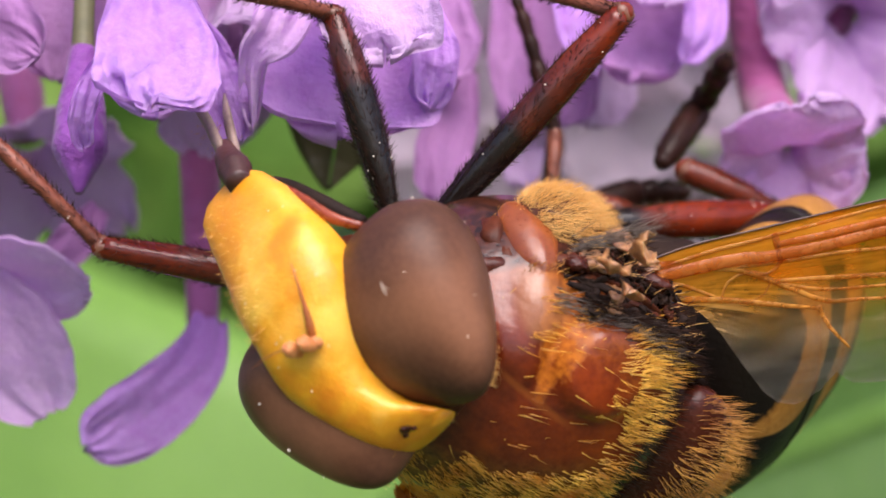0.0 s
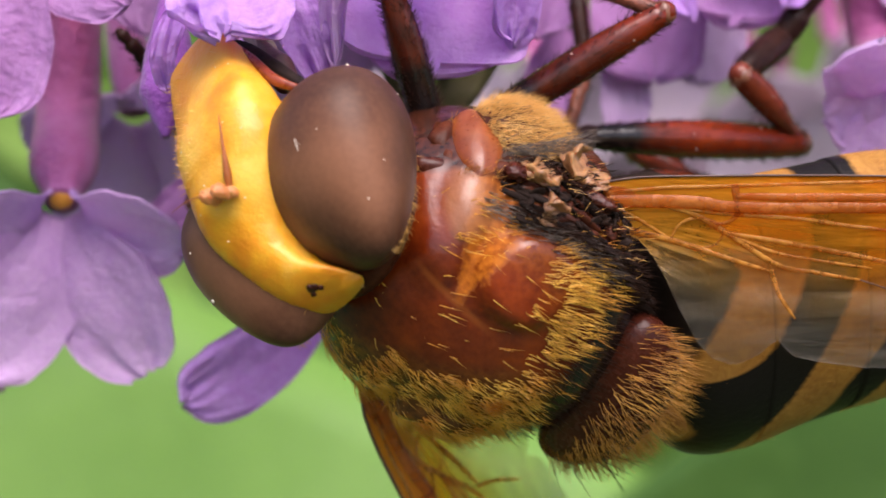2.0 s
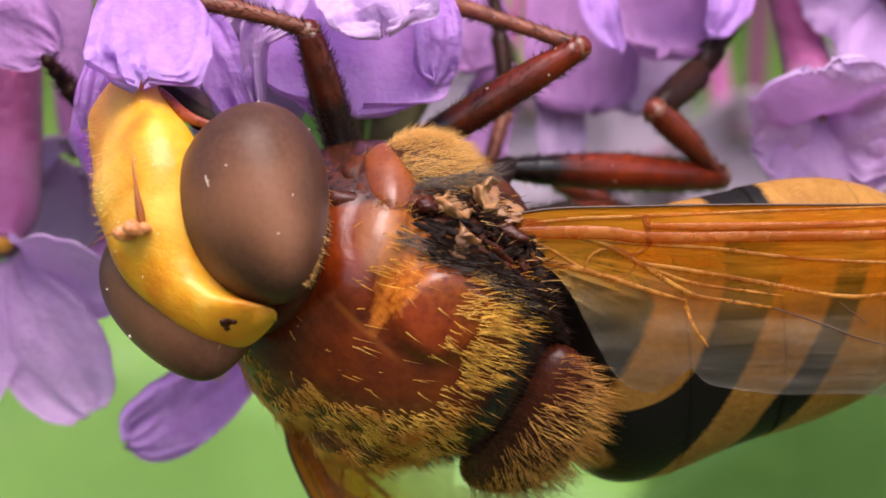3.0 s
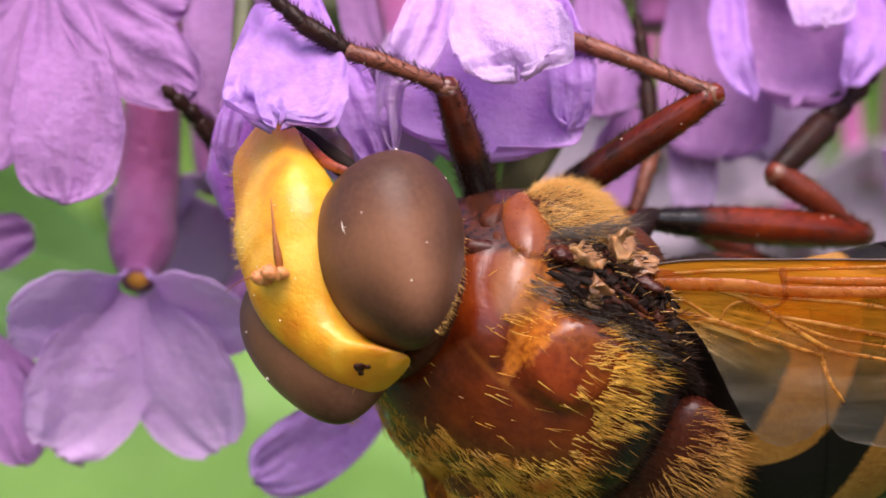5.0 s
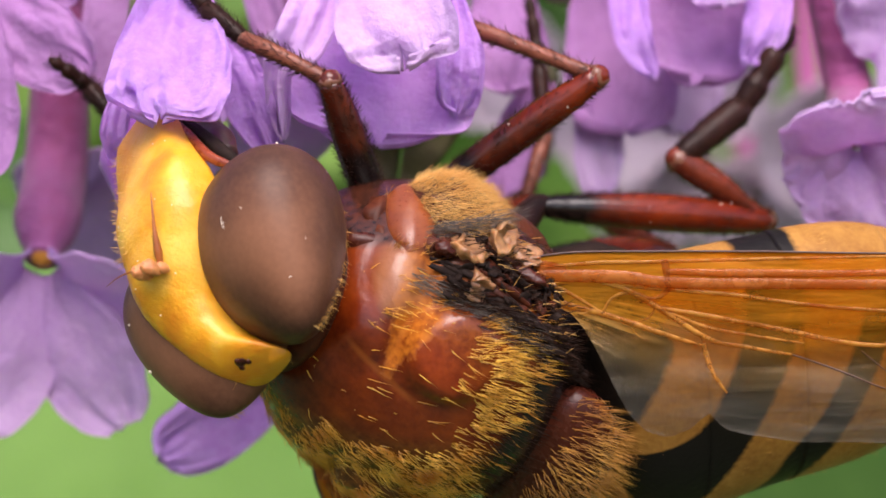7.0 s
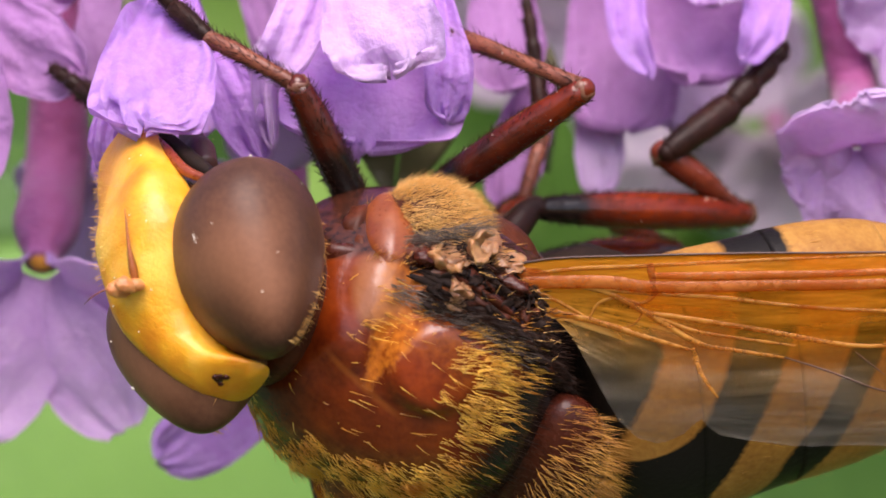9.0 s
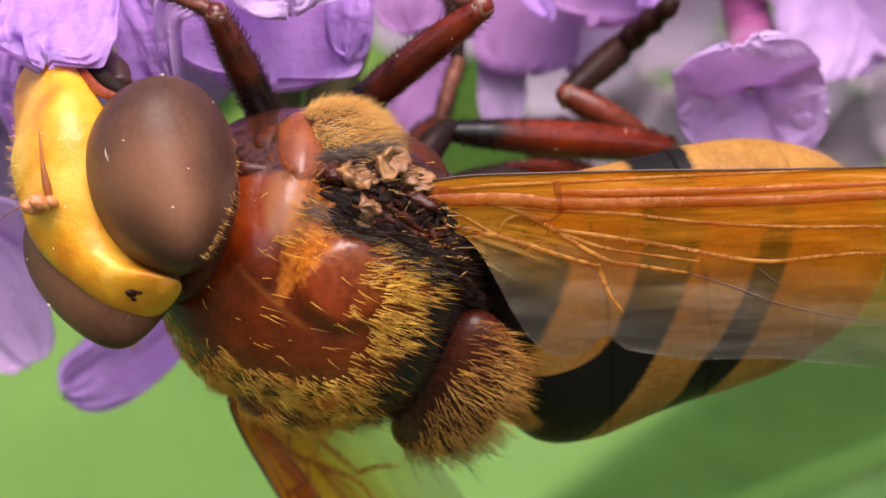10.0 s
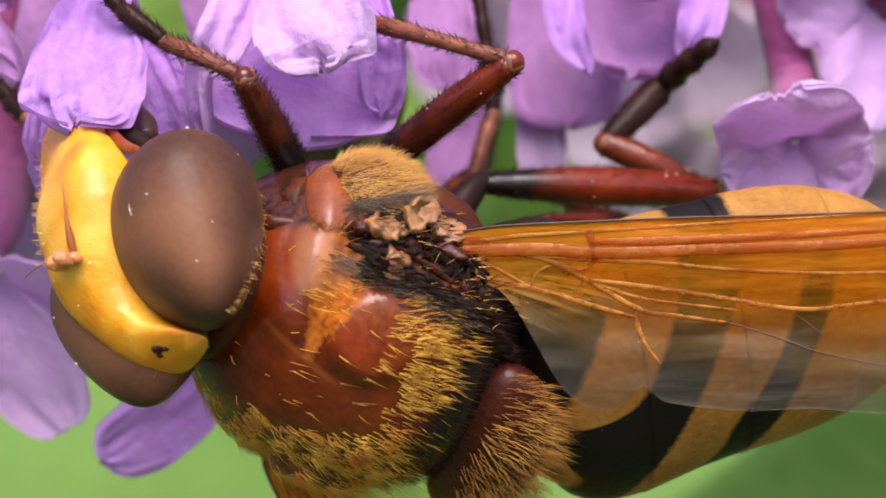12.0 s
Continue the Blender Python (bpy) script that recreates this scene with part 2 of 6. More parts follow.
def make_membrane(sign=1.0, thin=1.0):
    m, t, b = material("wing_membrane", 0.28)
    v = coords(t)
    out = t.nodes["Material Output"]
    n, g = noise_tex(t, v, 0.6, 3.0), noise_tex(t, v, 5.0, 4.0)
    # amber along the leading edge, smoky clear towards the trailing edge
    edge = math_node(t, "ADD", linear(t, v, 0.045, 0.30 * sign, 0, 0.72), math_node(t, "MULTIPLY", math_node(t, "SUBTRACT", n, 0.5), 0.5))
    tint = ramp(t, edge, [(0.0, (0.92, 0.90, 0.85)), (0.34, (0.91, 0.86, 0.72)), (0.52, (0.92, 0.74, 0.40)), (0.66, (0.91, 0.67, 0.20)), (0.80, (0.90, 0.58, 0.10))])
    clear = t.nodes.new("ShaderNodeBsdfTransparent")
    t.links.new(tint, clear.inputs[0])
    trans = t.nodes.new("ShaderNodeBsdfTranslucent")
    body = ramp(t, edge, [(0.2, (0.36, 0.33, 0.28)), (0.44, (0.46, 0.30, 0.11)), (0.60, (0.72, 0.35, 0.03)), (0.80, (0.78, 0.33, 0.015))])
    t.links.new(body, trans.inputs[0])
    t.links.new(body, b.inputs["Base Color"])
    mp = t.nodes.new("ShaderNodeMapping")
    mp.inputs["Scale"].default_value = (0.35, 2.2, 1.0)
    t.links.new(v, mp.inputs["Vector"])
    wave = node(t, "ShaderNodeTexNoise", Scale=1.3, Detail=5.0, Roughness=0.6)
    t.links.new(mp.outputs[0], wave.inputs["Vector"])
    bump(t, b, wave.outputs["Fac"], 0.6, 0.16)
    tint = mix(t, 0.3, tint, ramp(t, wave.outputs["Fac"], [(0.3, (0.70, 0.54, 0.34)), (0.65, (1.0, 0.97, 0.90))]), "MULTIPLY")
    half = t.nodes.new("ShaderNodeMixShader")
    half.inputs[0].default_value = 0.5
    t.links.new(trans.outputs[0], half.inputs[1])
    t.links.new(b.outputs[0], half.inputs[2])
    ms = t.nodes.new("ShaderNodeMixShader")
    dense = ramp(t, math_node(t, "ADD", edge, math_node(t, "MULTIPLY", math_node(t, "SUBTRACT", g, 0.5), 0.15)), [(0.0, (0.15,) * 3), (0.40, (0.15,) * 3), (0.60, (0.20,) * 3), (0.76, (0.32,) * 3), (0.86, (0.55,) * 3)])
    streak = ramp(t, wave.outputs["Fac"], [(0.35, (0.4,) * 3), (0.55, (0.85,) * 3), (0.68, (1.0,) * 3)])
    # tough amber base near the hinge
    base = ramp(t, math_node(t, "ADD", linear(t, v, -0.22, 0.42 * sign, 0, 0.80), math_node(t, "MULTIPLY", math_node(t, "SUBTRACT", g, 0.5), 0.5)), [(0.06, (0, 0, 0)), (0.50, (0.75 * thin,) * 3)])
    # golden pleats that fan out from the hinge
    sp = t.nodes.new("ShaderNodeSeparateXYZ")
    t.links.new(v, sp.inputs[0])
    fan = t.nodes.new("ShaderNodeCombineXYZ")
    t.links.new(math_node(t, "MULTIPLY", math_node(t, "DIVIDE", sp.outputs[1], math_node(t, "ADD", sp.outputs[0], 0.8)), 16.0), fan.inputs[0])
    t.links.new(math_node(t, "MULTIPLY", sp.outputs[0], 0.35), fan.inputs[1])
    pleat = ramp(t, noise_tex(t, fan.outputs[0], 1.0, 3.0, 0.6), [(0.46, (0, 0, 0)), (0.66, (0.6,) * 3)])
    reach = ramp(t, linear(t, v, -0.085, 0.40 * sign, 0, 0.95), [(0.12, (0, 0, 0)), (0.45, (thin,) * 3)])
    base = math_node(t, "ADD", base, math_node(t, "MULTIPLY", pleat, reach))
    t.links.new(math_node(t, "MINIMUM", math_node(t, "ADD", base, math_node(t, "MULTIPLY", math_node(t, "MULTIPLY", dense, streak), 1.35 * thin)), 0.85), ms.inputs[0])
    t.links.new(clear.outputs[0], ms.inputs[1])
    t.links.new(half.outputs[0], ms.inputs[2])
    t.links.new(ms.outputs[0], out.inputs["Surface"])
    return m


def make_petal(name, deep, mid_c, pale, trans_w=0.5):
    """Lilac petal: pale blade with fine veins, deeper towards the throat. Attributes: along, across."""
    m, t, b = material(name, 0.55)
    out = t.nodes["Material Output"]
    v = coords(t)
    al, ac = t.nodes.new("ShaderNodeAttribute"), t.nodes.new("ShaderNodeAttribute")
    al.attribute_name, ac.attribute_name = "along", "across"
    info = t.nodes.new("ShaderNodeObjectInfo")
    n, g = noise_tex(t, v, 0.8, 4.0), noise_tex(t, v, 8.0, 5.0)
    base = ramp(t, math_node(t, "ADD", math_node(t, "MULTIPLY", al.outputs["Fac"], 0.75), math_node(t, "MULTIPLY", n, 0.4)), [(0.12, deep), (0.45, mid_c), (0.95, pale)])
    base = mix(t, math_node(t, "MULTIPLY", info.outputs["Random"], 0.35), base, mid_c)
    # veins fan out along the blade
    wob = math_node(t, "ADD", math_node(t, "MULTIPLY", ac.outputs["Fac"], 6.5), math_node(t, "MULTIPLY", n, 1.6))
    vein = math_node(t, "POWER", math_node(t, "ABSOLUTE", math_node(t, "SINE", math_node(t, "MULTIPLY", wob, 3.14159))), 0.35)
    base = mix(t, math_node(t, "MULTIPLY", math_node(t, "SUBTRACT", 1.0, vein), 0.05), base, deep)
    base = mix(t, 0.3, base, ramp(t, g, [(0.3, deep), (0.52, mid_c), (0.75, pale)]))
    blotch = noise_tex(t, v, 1.7, 5.0, 0.65)
    base = mix(t, ramp(t, blotch, [(0.50, (0, 0, 0)), (0.72, (0.55,) * 3)]), base, deep)
    t.links.new(base, b.inputs["Base Color"])
    b.inputs["Sheen Weight"].default_value = 0.25
    fold = noise_tex(t, v, 2.6, 5.0, 0.6)
    crepe = noise_tex(t, v, 7.5, 4.0, 0.6)
    relief = math_node(t, "ADD", math_node(t, "ADD", n, fold), math_node(t, "MULTIPLY_ADD", crepe, 0.5, math_node(t, "MULTIPLY", vein, 0.04)))
    bump(t, b, relief, 0.75, 0.17)
    tr = t.nodes.new("ShaderNodeBsdfTranslucent")
    t.links.new(base, tr.inputs[0])
    ms = t.nodes.new("ShaderNodeMixShader")
    ms.inputs[0].default_value = trans_w
    t.links.new(b.outputs[0], ms.inputs[1])
    t.links.new(tr.outputs[0], ms.inputs[2])
    t.links.new(ms.outputs[0], out.inputs["Surface"])
    return m


def make_leaf(name, dark, light):
    m, t, b = material(name, 0.5)
    out = t.nodes["Material Output"]
    v = coords(t)
    n, g = noise_tex(t, v, 0.05, 4.0), noise_tex(t, v, 0.6, 5.0)
    col = mix(t, 0.3, ramp(t, n, [(0.3, dark), (0.7, light)]), ramp(t, g, [(0.3, dark), (0.7, light)]))
    t.links.new(col, b.inputs["Base Color"])
    bump(t, b, g, 0.4, 0.8)
    tr = t.nodes.new("ShaderNodeBsdfTranslucent")
    t.links.new(col, tr.inputs[0])
    ms = t.nodes.new("ShaderNodeMixShader")
    ms.inputs[0].default_value = 0.3
    t.links.new(b.outputs[0], ms.inputs[1])
    t.links.new(tr.outputs[0], ms.inputs[2])
    t.links.new(ms.outputs[0], out.inputs["Surface"])
    return m


def see_through_vein(name, dark, light, body):
    """Golden wing vein that lets part of the light through."""
    m, t, b = material(name, 0.34)
    v = coords(t)
    n, g = noise_tex(t, v, 0.9, 3.0), noise_tex(t, v, 7.0, 4.0)
    col = mix(t, 0.4, ramp(t, n, [(0.3, dark), (0.7, light)]), ramp(t, g, [(0.3, dark), (0.7, light)]))
    t.links.new(col, b.inputs["Base Color"])
    clear, ms = t.nodes.new("ShaderNodeBsdfTransparent"), t.nodes.new("ShaderNodeMixShader")
    clear.inputs[0].default_value = (0.88, 0.62, 0.22, 1)
    t.links.new(ramp(t, math_node(t, "ADD", math_node(t, "MULTIPLY", n, 0.6), math_node(t, "MULTIPLY", g, 0.4)), [(0.36, (body * 0.35,) * 3), (0.60, (body,) * 3)]), ms.inputs[0])
    t.links.new(clear.outputs[0], ms.inputs[1])
    t.links.new(b.outputs[0], ms.inputs[2])
    t.links.new(ms.outputs[0], t.nodes["Material Output"].inputs["Surface"])
    bump(t, b, g, 0.3, 0.02)
    return m


def make_hair(name, dark, light, rough=0.35, scale=1.4):
    """Fine hair that glows when light falls through it."""
    m, t, b = material(name, rough)
    col = ramp(t, noise_tex(t, coords(t), scale, 4.0), [(0.3, dark), (0.68, light)])
    t.links.new(col, b.inputs["Base Color"])
    tr, ms = t.nodes.new("ShaderNodeBsdfTranslucent"), t.nodes.new("ShaderNodeMixShader")
    t.links.new(col, tr.inputs[0])
    ms.inputs[0].default_value = 0.12
    t.links.new(b.outputs[0], ms.inputs[1])
    t.links.new(tr.outputs[0], ms.inputs[2])
    t.links.new(ms.outputs[0], t.nodes["Material Output"].inputs["Surface"])
    return m


def make_femur():
    """Glossy chestnut leg that is black at its base; attribute: along."""
    m, t, b = material("femur_chestnut", 0.17)
    v = coords(t)
    al = t.nodes.new("ShaderNodeAttribute")
    al.attribute_name = "along"
    n, g = noise_tex(t, v, 1.3), noise_tex(t, v, 9.0, 5.0)
    red = ramp(t, n, [(0.3, (0.11, 0.010, 0.003)), (0.7, (0.20, 0.024, 0.004))])
    red = mix(t, 0.1, red, ramp(t, g, [(0.3, (0.04, 0.005, 0.002)), (0.7, (0.19, 0.028, 0.006))]))
    fac = math_node(t, "ADD", al.outputs["Fac"], math_node(t, "MULTIPLY", math_node(t, "SUBTRACT", n, 0.5), 0.25))
    col = mix(t, ramp(t, fac, [(0.30, (0, 0, 0)), (0.60, (1, 1, 1))]), (0.008, 0.005, 0.004), red)
    t.links.new(col, b.inputs["Base Color"])
    b.inputs["Coat Weight"].default_value = 0.12
    b.inputs["Coat Roughness"].default_value = 0.35
    bump(t, b, g, 0.3, 0.02)
    return m


FEMUR = make_femur()
EYE, FACE, THORAX, MEMBRANE = make_eye(), make_face(), make_thorax(), make_membrane()
CHESTNUT = mottled("leg_chestnut", (0.05, 0.008, 0.004), (0.20, 0.036, 0.015), 0.24, 1.2, 9.0, 0.3, 0.02, coat=0.08)
LEG_KNEE = mottled("knee_tan", (0.08, 0.025, 0.012), (0.25, 0.10, 0.055), 0.35, 2.0, 10.0, 0.4, 0.02)
LEG_DARK = mottled("leg_black", (0.008, 0.005, 0.004), (0.036, 0.012, 0.008), 0.34, 1.5, 10.0, 0.4, 0.02)
LEG_TAN = mottled("leg_tan", (0.06, 0.014, 0.008), (0.28, 0.085, 0.046), 0.38, 1.5, 9.0, 0.4, 0.02)
BLACK = mottled("black_cuticle", (0.008, 0.006, 0.006), (0.034, 0.02, 0.014), 0.52, 1.4, 8.0, 0.5, 0.04)
SCUTELLUM = mottled("scutellum_brown", (0.022, 0.005, 0.003), (0.085, 0.017, 0.007), 0.26, 0.9, 8.0, 0.4, 0.04)
PLEURA = mottled("pleura_brown", (0.018, 0.006, 0.004), (0.10, 0.024, 0.009), 0.36, 1.0, 8.0, 0.4, 0.04)
CALLUS = mottled("callus_orange", (0.14, 0.026, 0.006), (0.28, 0.075, 0.016), 0.30, 1.2, 9.0, 0.3, 0.03, sss=0.2)
VEIN_ROSE = see_through_vein("vein_rose", (0.40, 0.10, 0.015), (0.70, 0.25, 0.05), 0.50)
SCLERITE = mottled("sclerite_beige", (0.10, 0.032, 0.012), (0.40, 0.20, 0.08), 0.4, 1.6, 7.0, 0.5, 0.05, sss=0.2)
ANTENNA = mottled("antenna_orange", (0.34, 0.10, 0.025), (0.66, 0.30, 0.10), 0.45, 2.0, 10.0, 0.3, 0.02, sss=0.3)
ARISTA = mottled("arista_brown", (0.20, 0.05, 0.008), (0.36, 0.10, 0.012), 0.5, 2.0, 10.0)
VEIN = see_through_vein("vein_orange", (0.40, 0.14, 0.012), (0.78, 0.38, 0.06), 0.52)
VEIN_DARK = mottled("vein_dark", (0.03, 0.012, 0.008), (0.10, 0.04, 0.02), 0.4, 0.8, 6.0)
HAIR_GOLD = make_hair("hair_gold", (0.58, 0.18, 0.008), (0.95, 0.57, 0.07), 0.32, 1.6)
HAIR_TAN = make_hair("hair_tan", (0.66, 0.30, 0.05), (0.92, 0.57, 0.18), 0.4, 0.9)
HAIR_BROWN = make_hair("hair_brown", (0.30, 0.09, 0.010), (0.82, 0.42, 0.07), 0.38, 1.2)
HAIR_GREY = mottled("hair_grey", (0.03, 0.022, 0.018), (0.20, 0.15, 0.11), 0.35, 1.2, 6.0, 0.0)
SCLERITE_PALE = mottled("sclerite_cream", (0.06, 0.016, 0.006), (0.50, 0.25, 0.09), 0.4, 3.4, 7.0, 0.5, 0.05, sss=0.2)
HAIR_BLACK = mottled("hair_black", (0.010, 0.006, 0.005), (0.045, 0.020, 0.012), 0.35, 0.9, 6.0, 0.0)
AMBER = mottled("abdomen_amber", (0.16, 0.045, 0.008), (0.48, 0.19, 0.03), 0.42, 0.9, 8.0, 0.5, 0.03)
CHEEK = mottled("cheek_chestnut", (0.10, 0.014, 0.005), (0.30, 0.055, 0.014), 0.28, 1.4, 9.0, 0.3, 0.02)
PROBOSCIS = mottled("proboscis_brown", (0.018, 0.006, 0.005), (0.075, 0.022, 0.014), 0.45, 1.4, 9.0)
SHEATH = mottled("sheath_grey", (0.05, 0.03, 0.024), (0.30, 0.22, 0.17), 0.4, 1.2, 7.0)
POLLEN = mottled("pollen_cream", (0.72, 0.60, 0.45), (0.88, 0.80, 0.68), 0.6, 4.0, 20.0)
TERGITE = make_tergite()
for dull, gloss in ((SCUTELLUM, 0.22), (TERGITE, 0.12), (BLACK, 0.06), (HAIR_BLACK, 0.05), (PLEURA, 0.12), (LEG_DARK, 0.12), (FEMUR, 0.35), (LEG_TAN, 0.3), (CHESTNUT, 0.3)):
    dull.node_tree.nodes["Principled BSDF"].inputs["Specular IOR Level"].default_value = gloss
PETAL = make_petal("petal_lilac", (0.52, 0.20, 0.66), (0.64, 0.34, 0.80), (0.74, 0.48, 0.90))
PETAL_MAUVE = make_petal("petal_dusky_mauve", (0.39, 0.16, 0.42), (0.49, 0.24, 0.53), (0.56, 0.30, 0.59))
PETAL_PINK = make_petal("petal_mauve", (0.66, 0.42, 0.72), (0.72, 0.52, 0.78), (0.76, 0.58, 0.82))
PETAL_SOFT = make_petal("petal_soft_lilac", (0.46, 0.19, 0.50), (0.55, 0.26, 0.58), (0.61, 0.33, 0.66))
PETAL_TAUPE = make_petal("petal_faded_mauve", (0.60, 0.47, 0.58), (0.70, 0.58, 0.68), (0.76, 0.66, 0.74))
TUBE = make_petal("corolla_tube", (0.36, 0.055, 0.17), (0.38, 0.075, 0.24), (0.44, 0.14, 0.40), 0.2)
BUD = make_petal("bud_purple", (0.16, 0.02, 0.22), (0.25, 0.05, 0.35), (0.32, 0.09, 0.44), 0.15)
PETAL_DEEP = make_petal("petal_deep_lilac", (0.64, 0.26, 0.74), (0.74, 0.40, 0.85), (0.81, 0.52, 0.91), 0.38)
PETAL_PALE = make_petal("petal_pale_lilac", (0.67, 0.37, 0.77), (0.78, 0.52, 0.85), (0.85, 0.65, 0.91))
THROAT = mottled("throat_orange", (0.60, 0.22, 0.02), (0.80, 0.40, 0.05), 0.5, 2.0, 9.0)
STALK = mottled("stalk_green", (0.05, 0.06, 0.025), (0.14, 0.13, 0.06), 0.6, 1.2, 8.0)
LEAF_LIGHT = make_leaf("leaf_light", (0.11, 0.25, 0.034), (0.175, 0.35, 0.055))
LEAF_DARK = make_leaf("leaf_dark", (0.05, 0.13, 0.02), (0.10, 0.22, 0.035))
BRACT_OLIVE = make_leaf("bract_olive", (0.07, 0.065, 0.025), (0.13, 0.115, 0.045))
LAWN = make_leaf("lawn_green", (0.04, 0.075, 0.022), (0.07, 0.12, 0.035))


def make_hedge():
    m = make_leaf("hedge_green", (0.08, 0.17, 0.03), (0.15, 0.28, 0.05))
    t = m.node_tree
    g = t.nodes.new("ShaderNodeNewGeometry")
    col = ramp(t, g.outputs["Random Per Island"], [(0.0, (0.05, 0.115, 0.024)), (0.4, (0.15, 0.30, 0.052)), (1.0, (0.32, 0.51, 0.11))])
    for n in t.nodes:
        if n.type in ("BSDF_PRINCIPLED", "BSDF_TRANSLUCENT"):
            t.links.new(col, n.inputs[0])
    return m


HEDGE = make_hedge()


# ---- mesh helpers: all lengths in millimetres ----
def mesh_object(name, verts, faces, mat, parent=None, m=None, label="", smooth=True):
    me = bpy.data.meshes.new(name)
    me.from_pydata((np.asarray(verts, float) * MM).tolist(), [], [tuple(int(i) for i in f) for f in faces])
    me.materials.append(mat)
    if smooth:
        me.polygons.foreach_set("use_smooth", [True] * len(me.polygons))
    me.update()
    ob = new(name, me)
    if parent is not None:
        ob.parent = parent
    if m is not None:
        ob.matrix_basis = m
    return tagged(ob, label)


def empty(name, m):
    ob = new(name)
    ob.empty_display_size = MM
    ob.matrix_basis = m
    return ob


def rings(grid, close_ends=True):
    """Verts and faces of rings of points (rows x around x 3), closed around."""
    n, k, _ = grid.shape
    v = grid.reshape(-1, 3)
    f = [(i * k + j, i * k + (j + 1) % k, (i + 1) * k + (j + 1) % k, (i + 1) * k + j) for i in range(n - 1) for j in range(k)]
    if close_ends:
        v = np.vstack([v, grid[0].mean(0), grid[-1].mean(0)])
        a, b = n * k, n * k + 1
        f += [(a, (j + 1) % k, j) for j in range(k)]
        f += [(b, (n - 1) * k + j, (n - 1) * k + (j + 1) % k) for j in range(k)]
    return v, f


def join(pieces):
    vs, fs, o = [], [], 0
    for v, f in pieces:
        vs.append(np.asarray(v, float))
        fs += [tuple(i + o for i in q) for q in f]
        o += len(v)
    return np.vstack(vs), fs


def smooth_path(pts, n):
    """A Catmull-Rom curve through points, n samples."""
    p = np.asarray(pts, float)
    p = np.vstack([2 * p[0] - p[1], p, 2 * p[-1] - p[-2]])
    out = []
    for s in np.linspace(0, len(p) - 3 - 1e-9, n):
        i, u = int(s), s - int(s)
        a, b, c, d = p[i:i + 4]
        out.append(0.5 * (2 * b + (c - a) * u + (2 * a - 5 * b + 4 * c - d) * u * u + (3 * b - a - 3 * c + d) * u ** 3))
    return np.array(out)


def tube(pts, radii, n=24, k=10, flat=1.0):
    """A round or flattened tube along points; radii at even steps of its length."""
    c = smooth_path(pts, n)
    r = np.interp(np.linspace(0, 1, n), np.linspace(0, 1, len(radii)), radii)
    t = np.gradient(c, axis=0)
    t /= np.linalg.norm(t, axis=1)[:, None] + 1e-12
    ref = np.array([0.0, 1.0, 0.0]) if abs(t[0][1]) < 0.9 else np.array([1.0, 0, 0])
    g = np.zeros((n, k, 3))
    a = np.linspace(0, 2 * np.pi, k, endpoint=False)
    for i in range(n):
        u = np.cross(ref, t[i])
        u /= np.linalg.norm(u) + 1e-12
        w = np.cross(t[i], u)
        g[i] = c[i] + r[i] * (np.cos(a)[:, None] * u + flat * np.sin(a)[:, None] * w)
    return rings(g)


def ellipsoid(c, r, n=20, k=28, wobble=0.0, seed=0):
    th, ph = np.linspace(0.02, np.pi - 0.02, n), np.linspace(0, 2 * np.pi, k, endpoint=False)
    g = np.zeros((n, k, 3))
    g[..., 0] = np.cos(th)[:, None] * np.ones(k)
    g[..., 1] = np.sin(th)[:, None] * np.cos(ph)
    g[..., 2] = np.sin(th)[:, None] * np.sin(ph)
    if wobble:
        for q in g.reshape(-1, 3):
            q *= 1 + wobble * noise.noise(Vector(q * 2.3 + seed))
    return rings(g * np.array(r) + np.array(c))


def hair_mesh(roots, normals, lengths, comb, width, lay=0.5, droop=0.15, rng=None):
    """Tapered bent hairs of three sides, each a little different."""
    n = len(roots)
    roots, normals = np.asarray(roots, float), np.asarray(normals, float)
    d = normals * (1 - lay) + np.asarray(comb, float) * lay + rng.normal(0, 0.16, (n, 3))
    d /= np.linalg.norm(d, axis=1)[:, None] + 1e-9
    L = np.asarray(lengths, float)[:, None]
    side = np.cross(d, rng.normal(0, 1, (n, 3)))
    side /= np.linalg.norm(side, axis=1)[:, None] + 1e-9
    up = np.cross(d, side)
    bend = np.asarray(comb, float) * droop * L
    mid, tip = roots + d * L * 0.5 + bend * 0.25, roots + d * L + bend
    vs = np.zeros((n, 7, 3))
    for j in range(3):
        a = j * 2.0944
        o = (np.cos(a) * side + np.sin(a) * up) * width
        vs[:, j], vs[:, 3 + j] = roots + o, mid + o * 0.7
    vs[:, 6] = tip
    quad = [(0, 1, 4, 3), (1, 2, 5, 4), (2, 0, 3, 5), (3, 4, 6), (4, 5, 6), (5, 3, 6)]
    faces = [tuple(i * 7 + q for q in f) for i in range(n) for f in quad]
    return vs.reshape(-1, 3), faces


def frame_matrix(origin, fwd, up):
    """A pose whose x axis points along fwd and whose z axis is near up (mm)."""
    x = Vector(fwd).normalized()
    y = Vector(up).cross(x).normalized()
    z = x.cross(y)
    m = Matrix((x, y, z)).transposed().to_4x4()
    m.translation = Vector(origin) * MM
    return m


# ---- far surroundings: lawn, hedge leaves, blurred by distance ----
def lawn():
    n = 61
    xs = np.linspace(-1, 1, n) ** 3 * 400000
    v = [(x, y, -900 + 18 * noise.noise(Vector((x * 0.004, y * 0.004, 0)))) for x in xs for y in xs]
    f = [(i * n + j, (i + 1) * n + j, (i + 1) * n + j + 1, i * n + j + 1) for i in range(n - 1) for j in range(n - 1)]
    tagged(mesh_object("ground", v, f, LAWN), "bright green garden lawn seen out of focus", "ground", kind="structure")


